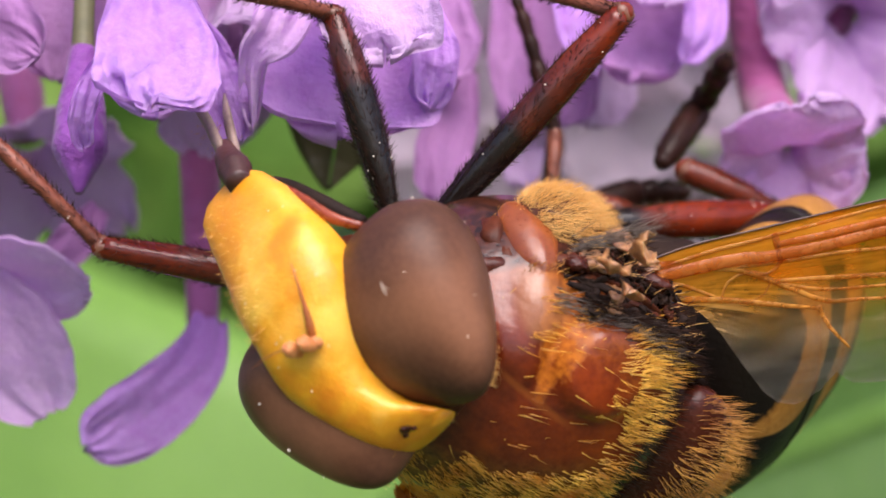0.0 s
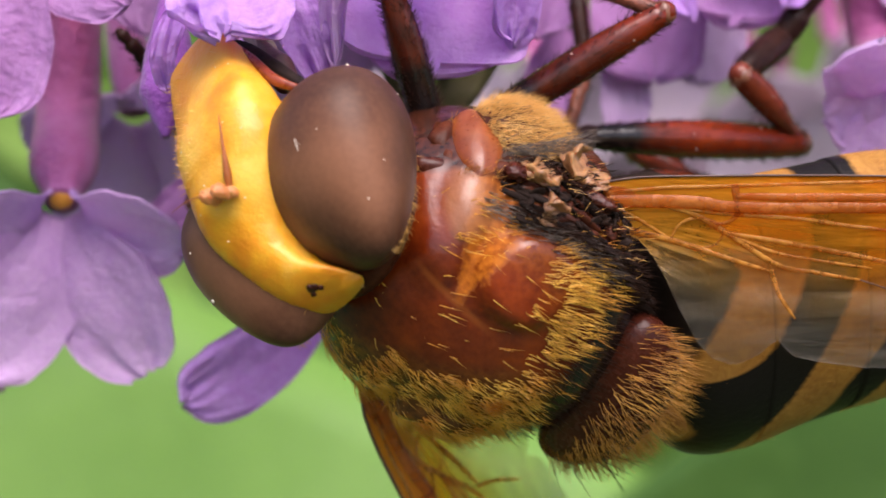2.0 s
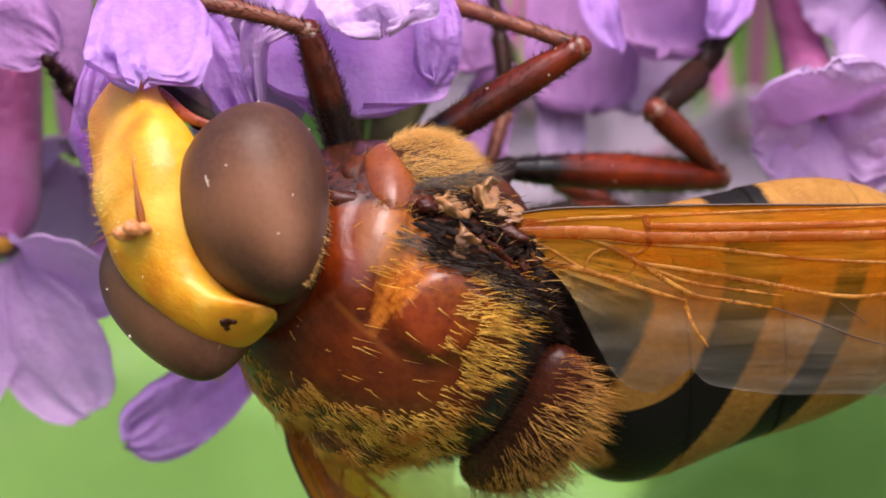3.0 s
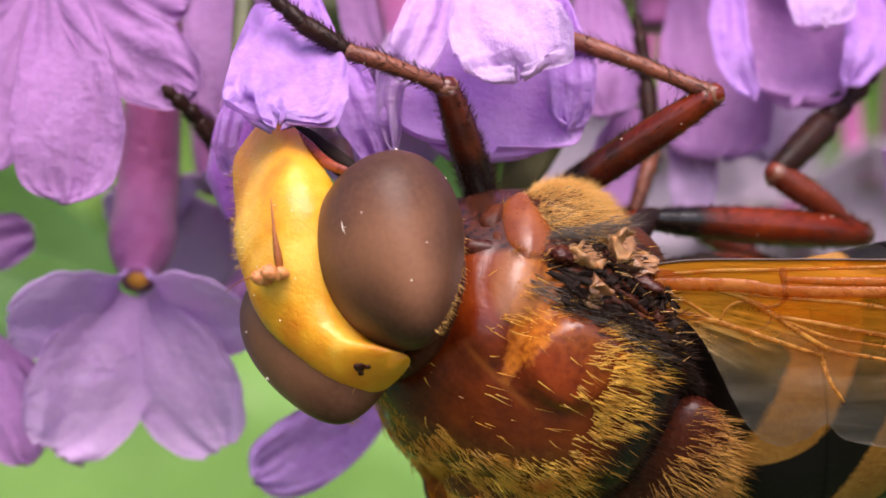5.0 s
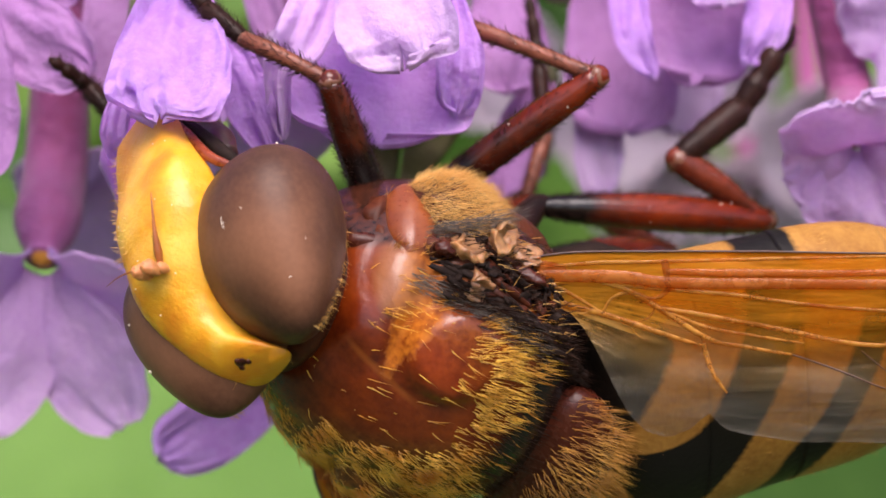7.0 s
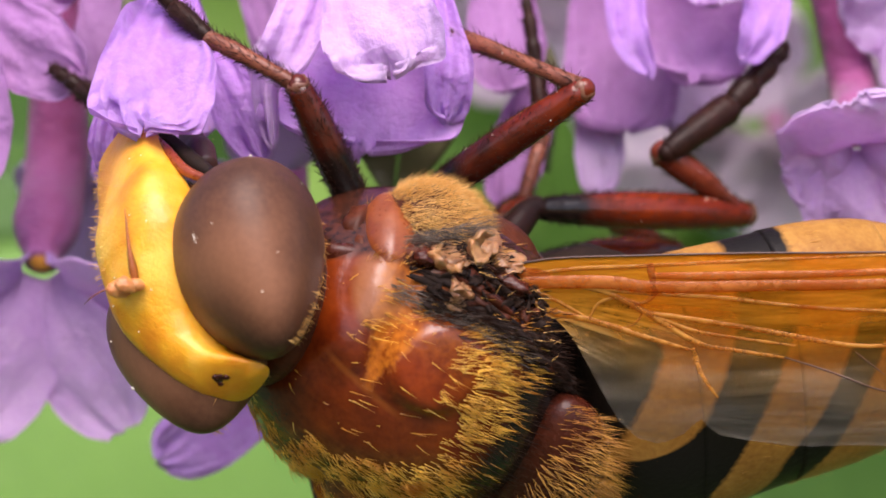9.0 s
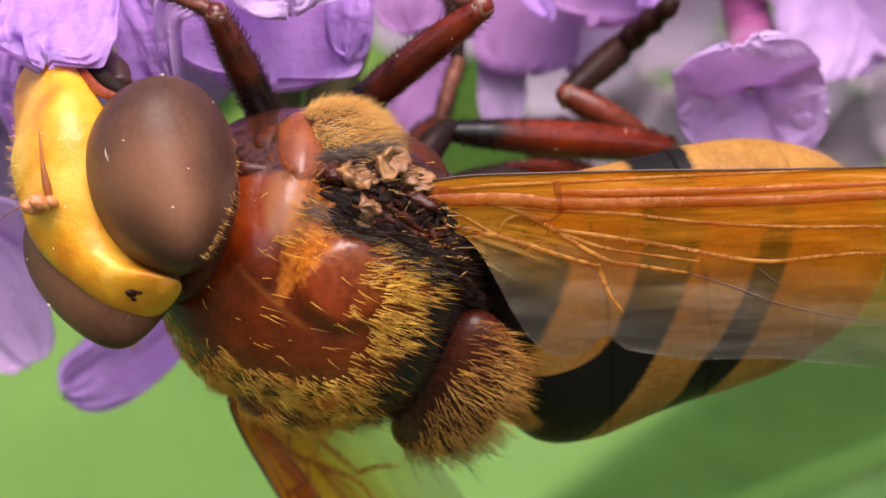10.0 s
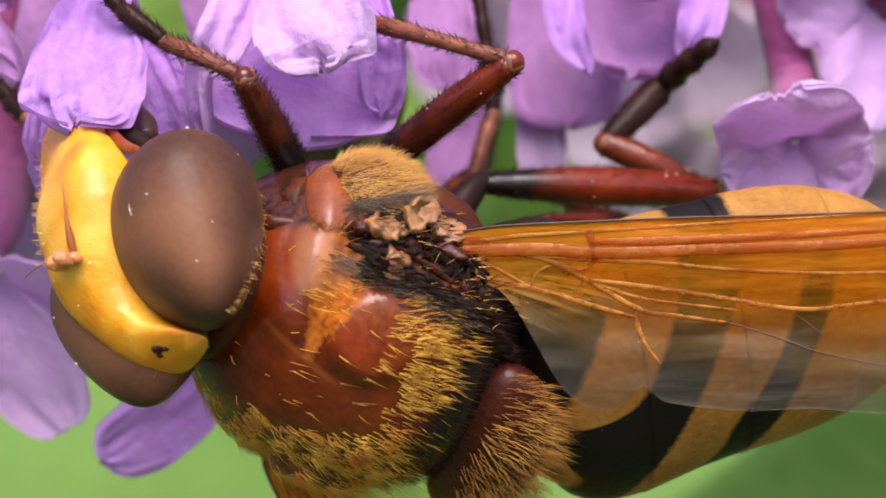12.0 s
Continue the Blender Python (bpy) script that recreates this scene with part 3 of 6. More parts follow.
def garden_leaf(name, base, tip, width, mat, up, label, curl=0.15):
    """A lance-shaped leaf with a keel, wavy margin and thickness."""
    base, tip = np.array(base, float), np.array(tip, float)
    ax = tip - base
    L = np.linalg.norm(ax)
    ax /= L
    side = np.cross(ax, np.array(up, float))
    side /= np.linalg.norm(side)
    nor = np.cross(side, ax)
    n, k = 26, 11
    top, bot = [], []
    for i in range(n):
        s = i / (n - 1)
        w = width * (math.sin(math.pi * min(1, 0.04 + s * 0.96) ** 0.75) ** 0.9 + 0.02)
        for j in range(k):
            a = j / (k - 1) * 2 - 1
            wave = 0.06 * width * math.sin(s * 21 + a) * abs(a)
            p = base + ax * L * s + side * a * w + nor * (abs(a) * w * 0.28 - curl * L * s * s + wave)
            top.append(p)
            bot.append(p - nor * 0.5)
    v = top + bot
    o = n * k
    f = [(i * k + j, i * k + j + 1, (i + 1) * k + j + 1, (i + 1) * k + j) for i in range(n - 1) for j in range(k - 1)]
    f += [tuple(q + o for q in reversed(face)) for face in f]
    rim = [i * k for i in range(n)] + [(n - 1) * k + j for j in range(1, k)] + [i * k + k - 1 for i in range(n - 2, -1, -1)] + [j for j in range(k - 2, 0, -1)]
    f += [(rim[i], rim[(i + 1) % len(rim)], rim[(i + 1) % len(rim)] + o, rim[i] + o) for i in range(len(rim))]
    leaf = tagged(empty(name, mm_pose(0, 0, 0)), label, "leaf", "garden leaves")
    mesh_object("blade", v, f, mat, leaf)
    mid = [base + ax * L * q - nor * (curl * L * q * q - 0.2) for q in np.linspace(0, 0.97, 9)]
    mesh_object("midrib", *tube(mid, [width * 0.07, width * 0.05, width * 0.015], 26, 8), LEAF_LIGHT, leaf, None, "paler midrib")
    return leaf


lawn()


def hedge():
    """A hedge of many small leaves far behind, one sheet of greenery out of focus."""
    r = np.random.default_rng(3)
    pieces = []
    for i in range(8600):
        low = i >= 4200
        c = np.array([r.uniform(-360, 360), r.uniform(260, 430), r.uniform(-900, -320) if low else r.uniform(-330, 330)])
        a = r.normal(0, 1, 3)
        a[1] *= 0.4
        a /= np.linalg.norm(a)
        s = np.cross(a, [0.3 * r.standard_normal(), 1, 0.4])
        s /= np.linalg.norm(s)
        n = np.cross(a, s)
        L, w = r.uniform(28, 60), r.uniform(6, 13)
        t = np.linspace(0, 1, 6)
        row = []
        for u in t:
            h = w * math.sin(math.pi * (0.03 + 0.94 * u) ** 0.8)
            m = c + a * L * u - n * L * 0.2 * u * u
            row += [m + s * h + n * h * 0.3, m, m - s * h + n * h * 0.3]
        pieces.append((np.array(row), [(i * 3 + j, i * 3 + j + 1, i * 3 + j + 4, i * 3 + j + 3) for i in range(5) for j in range(2)]))
    ob = mesh_object("hedge", *join(pieces), HEDGE)
    tagged(ob, "dense green garden hedge seen far out of focus", "hedge", kind="stuff")


hedge()
GL = "out-of-focus garden leaf far behind the flowers"
garden_leaf("garden_leaf", (75, 62, 6), (-4, 78, -26), 11, LEAF_DARK, (0.2, -1, 0.4), "mid-green " + GL)
garden_leaf("garden_leaf", (-75, 150, -46), (60, 170, -52), 30, LEAF_LIGHT, (0, -1, 0.9), "bright green " + GL)
garden_leaf("garden_leaf", (-70, 70, 14), (-12, 80, 2), 10, LEAF_DARK, (0, -1, 0.3), "dark green " + GL)
garden_leaf("garden_leaf", (-85, 120, -30), (70, 132, -44), 34, LEAF_LIGHT, (0, -1, 0.5), "broad bright green " + GL, curl=0.03)


# ---- the flower spray ----
def petal_mesh(name, mat, ang, length, width, r0, open_a, open_b, cup, ruffle, seed, tooth=0.05):
    """One corolla lobe in the floret's space: the axis is z, ang its place round the axis."""
    n, k = 28, 33
    rad = np.array([math.cos(ang), math.sin(ang), 0.0])
    tan = np.array([-math.sin(ang), math.cos(ang), 0.0])
    axis = np.array([0.0, 0.0, 1.0])
    top, bot, al, ac = [], [], [], []
    p = rad * r0
    for i in range(n):
        s = i / (n - 1)
        e = min(1.0, s * 1.9)
        th = radians(open_a + (open_b - open_a) * e * e * (3 - 2 * e))
        d = rad * math.sin(th) + axis * math.cos(th)
        nor = -rad * math.cos(th) + axis * math.sin(th)
        if i:
            p = p + d * length / (n - 1)
        g = min(1.0, s / 0.5)
        w = width * (0.36 + 0.64 * g * g * (3 - 2 * g)) * math.sqrt(max(0.0, 1 - max(0.0, (s - 0.52) / 0.50) ** 2.4))
        for j in range(k):
            a = j / (k - 1) * 2 - 1
            q = Vector((ang * 3 + seed, s * 2.1, a * 1.7))
            edge = max(abs(a) ** 3, max(0.0, (s - 0.7) / 0.3))
            teeth = tooth * length * edge * (noise.noise(Vector((seed, a * 5.5 + s * 2, 3.0))) + 0.6 * noise.noise(Vector((seed, a * 13, s * 9)))) + 0.022 * edge * min(1.0, length / 2.5) * math.sin(17 * a + 4 * noise.noise(Vector((seed, a * 3, 1.0))))
            lift = cup * width * a * a + ruffle * (noise.noise(q) * (0.3 + s) + 0.7 * edge * noise.noise(Vector((seed * 2, a * 4.5, s * 5))) + 0.12 * noise.noise(Vector((seed * 5, a * 6.0, s * 7.0))))
            pt = p + tan * a * w * (1 + 0.6 * teeth / max(width, 0.1)) + d * teeth * min(1, s * 1.6) + nor * lift
            top.append(pt)
            bot.append(pt - nor * 0.07)
            al.append(s)
            ac.append(a * (0.4 + 0.6 * s))
    v, o = top + bot, n * k
    f = [(i * k + j, (i + 1) * k + j, (i + 1) * k + j + 1, i * k + j + 1) for i in range(n - 1) for j in range(k - 1)]
    f += [tuple(q + o for q in reversed(face)) for face in f]
    rim = [i * k for i in range(n)] + [(n - 1) * k + j for j in range(1, k)] + [i * k + k - 1 for i in range(n - 2, -1, -1)] + [j for j in range(k - 2, 0, -1)]
    f += [(rim[i], rim[(i + 1) % len(rim)], rim[(i + 1) % len(rim)] + o, rim[i] + o) for i in range(len(rim))]
    ob = mesh_object(name, v, f, mat)
    for key, vals in (("along", al + al), ("across", ac + ac)):
        at = ob.data.attributes.new(key, "FLOAT", "POINT")
        at.data.foreach_set("value", vals)
    return ob


def along_attribute(ob, values):
    for key, vals in (("along", values), ("across", [0.0] * len(values))):
        at = ob.data.attributes.new(key, "FLOAT", "POINT")
        at.data.foreach_set("value", vals)


def floret(throat, axis, root, roll, lobes, length, width, opens, label, seed, mat=None, r0=0.42, cup=0.12, ruffle=0.28, bore=1.0, eye=False, tooth=0.07):
    """A four-lobed tubular floret. throat and root in mm; lobes: angles round the axis in degrees, each with its own opening."""
    mat = mat or PETAL
    z = Vector(axis).normalized()
    x = Vector((1, 0, 0)) - z * z.x
    x.normalize()
    m = Matrix((x, z.cross(x), z)).transposed().to_4x4() @ pose(0, 0, 0, 0, 0, roll)
    m.translation = Vector(throat) * MM
    ob = tagged(empty("floret", m), label, "flower", "florets of the spray")
    for i, (ang, op) in enumerate(zip(lobes, opens)):
        le = length[i] if isinstance(length, (list, tuple)) else length
        wi = width[i] if isinstance(width, (list, tuple)) else width
        pt = petal_mesh("petal", mat, radians(ang), le, wi, r0, 12, op, cup, ruffle, seed + i * 3.7, tooth)
        pt.parent = ob
    # tube from the spray's stalk to the throat, in the floret's space
    inv = m.inverted()
    a = np.array(inv @ (Vector(root) * MM)) / MM
    back = np.array([0, 0, -1.0])
    pts = [a, a * 0.62 + back * 1.6, back * 3.4, back * 1.2, back * 0.3, back * 0.1]
    rr = [0.22 * bore, 0.36 * bore, 0.47 * bore, 0.50 * bore, r0 * 0.97, r0 * 0.98]
    outer, _ = tube(pts, rr, 30, 18)
    inner, _ = tube([back * 0.1, back * 0.35, back * 0.85], [r0 * 1.0, r0 * 0.85, r0 * 0.55], 8, 18)
    v, f = rings(np.concatenate([outer[:540].reshape(30, 18, 3), inner[:144].reshape(8, 18, 3)]))
    tb = mesh_object("corolla_tube", v, f, TUBE, ob)
    along_attribute(tb, np.append(np.repeat(np.append(np.linspace(0, 1, 30), np.linspace(1, 0.7, 8)), 18), [0, 0]).tolist())
    if eye:
        v, f = tube([back * 0.25, back * 0.06, -back * 0.03], [r0 * 0.8, r0 * 0.6, r0 * 0.2], 8, 18)
        mesh_object("throat", v, f, THROAT, ob, label="orange throat ring")
    return ob


def bud(tip, root, size, label):
    """A closed drop-shaped bud on its stalk."""
    tip, root = np.array(tip, float), np.array(root, float)
    d = (root - tip) / np.linalg.norm(root - tip)
    m = Matrix.Translation(Vector(tip) * MM)
    ob = tagged(empty("flower_bud", m), label, "flower bud")
    v, f = tube([d * 0, d * size * 0.5, d * size, d * size * 1.7], [0.08, size * 0.30, size * 0.26, 0.24], 22, 16)
    b = mesh_object("bud_body", v, f, BUD, ob)
    along_attribute(b, np.append(np.repeat(np.linspace(1, 0, 22), 16), [0, 1]).tolist())
    v, f = tube([d * size * 1.6, d * size * 2.2, root - tip], [0.24, 0.2, 0.22], 14, 10)
    mesh_object("pedicel", v, f, STALK, ob)
    return ob


def rachis():
    ob = tagged(empty("flower_stalk", mm_pose(0, 6.5, 9.2)), "green-brown downy stalk that bears the florets", "stalk")
    v, f = tube([(-17, 1, -0.6), (-8, 0, 0.2), (0, 0.4, 0), (9, -0.2, 0.3), (17, 0.5, -0.4), (42, 36, 8), (85, 145, -10), (115, 290, -220)], [0.8, 1.0, 1.1, 1.0, 1.0, 1.2, 1.6, 2.2], 90, 14)
    mesh_object("main_stalk", v, f, STALK, ob)
    mesh_object("side_branch", *tube([(1.2, 1.0, 0.2), (1.75, 1.5, -4.2), (2.15, 1.6, -5.6), (2.0, 1.8, -7.6)], [0.26, 0.24, 0.3, 0.2], 30, 12), STALK, ob)
    return ob


rachis()


def lobe(parent, pts, widths, mat, face=(0.0, -1.0, -0.1), cup=0.1, ruffle=0.12, tooth=0.05, seed=0.0, blunt=0.86):
    """A petal blade along its middle line (mm in the scene), with half widths at even steps; face: the way its upper side looks."""
    n, k = 44, 65
    c = smooth_path(pts, n)
    o = np.array(parent.matrix_basis.translation) / MM
    w = np.interp(np.linspace(0, 1, n), np.linspace(0, 1, len(widths)), widths)
    d = np.gradient(c, axis=0)
    d /= np.linalg.norm(d, axis=1)[:, None]
    L = np.linalg.norm(np.diff(c, axis=0), axis=1).sum()
    top, bot, al, ac = [], [], [], []
    for i in range(n):
        s = i / (n - 1)
        side = np.cross(d[i], np.array(face))
        side /= np.linalg.norm(side)
        nor = np.cross(side, d[i])
        if nor @ np.array(face) < 0:
            nor = -nor
        end = math.sqrt(max(0.0, 1 - (max(0.0, s - blunt) / (1.001 - blunt)) ** 2.6))
        for j in range(k):
            a = j / (k - 1) * 2 - 1
            rim = max(abs(a) ** 4, max(0.0, (s - 0.72) / 0.28) ** 1.5)
            bite = noise.noise(Vector((seed, a * 4.0 + s * 2.0, 3.0))) + 0.6 * noise.noise(Vector((seed, a * 11.0, s * 8.0))) + 0.7 * (abs(math.sin(6.5 * a + seed + 0.6 * math.sin(3 * a))) - 0.6) + 0.35 * (abs(math.sin(17.0 * a + 2.3 * seed + 1.5 * math.sin(4 * a + seed))) - 0.6)
            lift = cup * w[i] * a * a + ruffle * (noise.noise(Vector((seed, s * 2.2, a * 1.9))) + 1.1 * rim * noise.noise(Vector((seed * 2, a * 4.5, s * 5.0))) + 0.10 * noise.noise(Vector((seed * 3, a * 5.0, s * 8.0))))
            p = c[i] + side * a * w[i] * end * (1 + 0.5 * tooth * bite * rim) + d[i] * tooth * L * bite * rim * min(1, 2 * s) + nor * lift
            top.append(p - o)
            bot.append(p - o - nor * 0.06)
            al.append(s)
            ac.append(a * (0.4 + 0.6 * s))
    m = n * k
    f = [(i * k + j, (i + 1) * k + j, (i + 1) * k + j + 1, i * k + j + 1) for i in range(n - 1) for j in range(k - 1)]
    f += [tuple(q + m for q in reversed(q4)) for q4 in f]
    rim = [i * k for i in range(n)] + [(n - 1) * k + j for j in range(1, k)] + [i * k + k - 1 for i in range(n - 2, -1, -1)] + [j for j in range(k - 2, 0, -1)]
    f += [(rim[i], rim[(i + 1) % len(rim)], rim[(i + 1) % len(rim)] + m, rim[i] + m) for i in range(len(rim))]
    ob = mesh_object("petal", top + bot, f, mat, parent)
    for key, vals in (("along", al + al), ("across", ac + ac)):
        at = ob.data.attributes.new(key, "FLOAT", "POINT")
        at.data.foreach_set("value", vals)
    return ob


def laid_floret(label, lobes, tube_pts, radii, seed):
    """A floret whose lobes hang each in their own way from one tube."""
    o = np.array(tube_pts[-1], float)
    ob = tagged(empty("floret", mm_pose(*o)), label, "flower", "florets of the spray")
    for i, (mat, widths, cup, ruffle, tooth, pts) in enumerate(lobes):
        lobe(ob, pts, widths, mat, cup=cup, ruffle=ruffle, tooth=tooth, seed=seed + 3.7 * i)
    v, f = tube([np.array(p, float) - o for p in tube_pts], radii, 36, 20)
    tb = mesh_object("corolla_tube", v, f, TUBE, ob)
    along_attribute(tb, np.append(np.repeat(np.linspace(0, 1, 36), 20), [0, 1]).tolist())
    return ob


Q = (45, 135, 225, 315)
laid_floret("lilac floret whose ruffled lobe covers the fly's mouth", [
    (PETAL, (0.22, 0.63, 1.02, 1.07, 0.87), 0.22, 0.30, 0.065, ((-4.95, 1.6, 5.42), (-4.92, 0.3, 4.43), (-4.90, -1.00, 3.49), (-4.93, -1.65, 2.85), (-5.03, -1.80, 2.34))),
    (PETAL, (0.10, 0.24, 0.24, 0.18), 0.1, 0.1, 0.03, ((-5.68, 0.9, 3.45), (-6.0, 0.3, 2.68), (-6.15, 0.3, 2.12), (-6.09, 0.6, 1.62))),
    (PETAL, (0.15, 0.43, 0.47, 0.31), 0.15, 0.14, 0.03, ((-4.54, 1.2, 4.32), (-4.0, 0.6, 3.43), (-3.64, 0.5, 2.59), (-3.29, 0.8, 1.8))),
    (PETAL_DEEP, (0.31, 0.61, 0.67, 0.56), 0.15, 0.1, 0.03, ((-4.91, 2.4, 4.88), (-4.93, 2.6, 4.03), (-4.87, 2.5, 3.15), (-4.73, 2.2, 2.22)))],
    ((-4.81, 5.5, 9.99), (-4.95, 4.2, 7.9), (-4.93, 2.4, 6.07), (-4.93, 1.8, 5.34)), [0.25, 0.4, 0.45, 0.34], 5.0)
laid_floret("pale lilac floret with a toothed front lobe above the fly", [
    (PETAL_PALE, (0.41, 0.75, 1.02, 1.10, 0.94), 0.12, 0.20, 0.085, ((-1.23, 1.4, 6.03), (-1.25, 0.2, 5.04), (-1.13, -0.4, 4.35), (-0.94, -0.6, 3.81), (-0.85, -0.5, 3.32))),
    (PETAL_PALE, (0.31, 0.53, 0.49, 0.27, 0.16), 0.15, 0.2, 0.04, ((-2.04, 1.2, 5.58), (-2.45, 0.2, 4.42), (-2.8, 0.0, 3.68), (-3.14, 0.2, 3.19), (-3.09, 0.7, 2.04))),
    (PETAL_DEEP, (1.02, 1.53, 1.80, 1.84, 1.63), 0.24, 0.24, 0.06, ((-1.4, 2.6, 5.44), (-1.39, 2.3, 4.44), (-1.35, 1.7, 3.41), (-1.36, 1.2, 2.64), (-1.4, 0.9, 1.94))),
    (PETAL, (0.20, 0.31, 0.46, 0.41), 0.1, 0.14, 0.05, ((-0.15, 1.6, 5.32), (0.06, 0.8, 4.28), (0.16, 0.3, 3.4), (0.11, 0.6, 2.5)))],
    ((-1.1, 6.0, 10.1), (-1.27, 4.4, 8.17), (-1.31, 2.8, 6.56), (-1.31, 2.0, 5.69)), [0.25, 0.42, 0.5, 0.5], 9.0)
laid_floret("cupped lilac floret that opens downwards", [
    (PETAL_SOFT, (0.92, 1.14, 1.20, 0.98), 0.3, 0.12, 0.03, ((5.14, 6.0, 6.23), (5.12, 5.8, 5.15), (5.04, 5.3, 4.17), (4.9, 4.3, 3.27))),
    (PETAL, (0.31, 0.49, 0.47, 0.24), 0.2, 0.14, 0.04, ((6.44, 5.0, 5.98), (6.4, 4.3, 4.98), (6.23, 3.9, 4.27), (5.91, 3.9, 3.68))),
    (PETAL, (0.31, 0.41, 0.39, 0.20), 0.2, 0.12, 0.04, ((3.72, 5.0, 5.98), (3.6, 4.4, 5.0), (3.69, 4.1, 4.17), (4.07, 4.1, 3.44))),
    (PETAL_PALE, (0.51, 0.71, 0.61), 0.15, 0.16, 0.05, ((5.3, 4.6, 6.5), (5.35, 3.9, 5.61), (5.47, 3.7, 4.83)))],
    ((5.22, 8.0, 10.54), (5.2, 7.2, 8.44), (5.16, 6.2, 6.85), (5.12, 5.8, 5.85)), [0.3, 0.5, 0.75, 0.9], 13.0)
laid_floret("soft mauve floret behind the legs of the fly", [
    (PETAL_SOFT, (0.41, 0.71, 0.86, 0.61), 0.1, 0.16, 0.03, ((1.15, 7.0, 6.01), (1.18, 6.4, 4.98), (1.24, 6.0, 4.12), (1.26, 5.8, 3.22))),
    (PETAL_SOFT, (0.61, 1.02, 1.24, 1.02), 0.12, 0.2, 0.03, ((3.5, 8.0, 6.38), (3.62, 7.6, 5.11), (3.69, 7.0, 3.73), (3.73, 6.6, 2.39))),
    (PETAL_SOFT, (0.31, 0.57, 0.63, 0.41), 0.1, 0.14, 0.03, ((2.03, 7.4, 3.64), (1.68, 6.6, 2.63), (1.39, 6.2, 1.78), (1.22, 6.0, 0.81))),
    (PETAL_PINK, (0.31, 0.51, 0.53, 0.37), 0.1, 0.14, 0.03, ((3.13, 8.0, 3.81), (3.2, 7.2, 2.78), (3.2, 6.8, 1.92), (3.16, 6.6, 1.11))),
    (PETAL_PINK, (0.51, 0.94, 0.98, 0.61), 0.1, 0.14, 0.03, ((5.43, 8.8, 5.12), (5.19, 8.2, 4.07), (5.02, 7.8, 3.18), (4.88, 7.6, 2.47)))],
    ((2.7, 9.0, 10.76), (2.7, 9.0, 8.76), (2.69, 8.8, 6.73), (2.68, 8.6, 5.47)), [0.25, 0.4, 0.5, 0.5], 29.0)
laid_floret("broad lilac floret hanging over its neighbour", [
    (PETAL_SOFT, (0.41, 0.73, 0.88, 0.53), 0.1, 0.16, 0.02, ((-9.77, 3.8, 5.6), (-8.6, 3.0, 4.51), (-7.78, 2.7, 3.88), (-6.89, 2.6, 3.36))),
    (PETAL_SOFT, (0.51, 0.92, 1.14, 0.86), 0.12, 0.18, 0.02, ((-9.77, 3.8, 5.49), (-9.48, 3.0, 3.96), (-9.39, 2.8, 2.63), (-9.41, 2.8, 1.21))),
    (PETAL_SOFT, (0.45, 0.90, 1.10, 0.80), 0.12, 0.18, 0.03, ((-9.95, 4.0, 5.6), (-10.6, 3.5, 4.3), (-11.15, 3.3, 3.0), (-11.5, 3.3, 1.9))),
    (PETAL_SOFT, (0.41, 0.61, 0.61), 0.1, 0.16, 0.02, ((-9.45, 3.9, 5.95), (-8.28, 3.6, 5.68), (-7.16, 3.6, 5.13)))],
    ((-9.99, 6.4, 10.19), (-9.93, 5.6, 8.39), (-9.79, 4.4, 6.58), (-9.77, 3.9, 5.61)), [0.25, 0.45, 0.5, 0.4], 25.0)
laid_floret("deep mauve floret close under the stalk", [
    (PETAL_MAUVE, (0.61, 1.00, 1.06, 0.71), 0.1, 0.14, 0.02, ((-6.55, 6.0, 6.47), (-6.44, 5.4, 5.22), (-6.45, 5.0, 4.14), (-6.62, 4.8, 3.01))),
    (PETAL_MAUVE, (0.41, 0.61, 0.61, 0.41), 0.1, 0.14, 0.02, ((-4.07, 6.4, 6.64), (-3.68, 6.0, 5.41), (-3.44, 5.8, 4.45), (-3.32, 5.8, 3.52)))],
    ((-5.44, 7.0, 10.32), (-5.54, 6.8, 8.85), (-5.63, 6.6, 7.38), (-5.73, 6.4, 6.52)), [0.25, 0.4, 0.45, 0.4], 45.0)
laid_floret("low mauve floret with a small brown blemish", [
    (PETAL, (0.34, 0.60, 0.76, 0.80, 0.60), 0.08, 0.14, 0.03, ((-3.30, 7.4, -1.75), (-3.62, 6.2, -2.55), (-4.25, 5.6, -3.20), (-5.0, 5.2, -3.74), (-5.88, 5.0, -4.21))),
    (PETAL_SOFT, (0.24, 0.45, 0.41), 0.08, 0.12, 0.03, ((-5.61, 8.4, 0.51), (-6.05, 8.0, -0.11), (-6.63, 7.8, -0.72)))],
    ((-4.14, 7.2, 10.37), (-3.84, 8.0, 6.13), (-3.51, 8.4, 1.74), (-3.42, 8.0, -1.95)), [0.22, 0.36, 0.46, 0.34], 33.0)
floret((-8.38, 5.7, -0.28), (0.02, -0.70, -0.71), (-8.0, 6.5, 9.0), 0, (8, 172, 232, 308), [2.7, 2.7, 3.65, 3.65], [1.15, 1.15, 1.28, 1.28], [70, 70, 54, 54],
       "lilac floret with an orange throat and a mauve tube, hanging open", 1.0, PETAL_PALE, r0=0.36, bore=1.45, eye=True, ruffle=0.16, tooth=0.03)
floret((10.4, 7.4, 4.9), (0.12, -0.92, -0.30), (9.0, 6.5, 9.0), 20, Q, 2.8, 1.3, [70, 75, 55, 55],
       "lilac floret under the stalk's end", 21.0, PETAL_PALE)
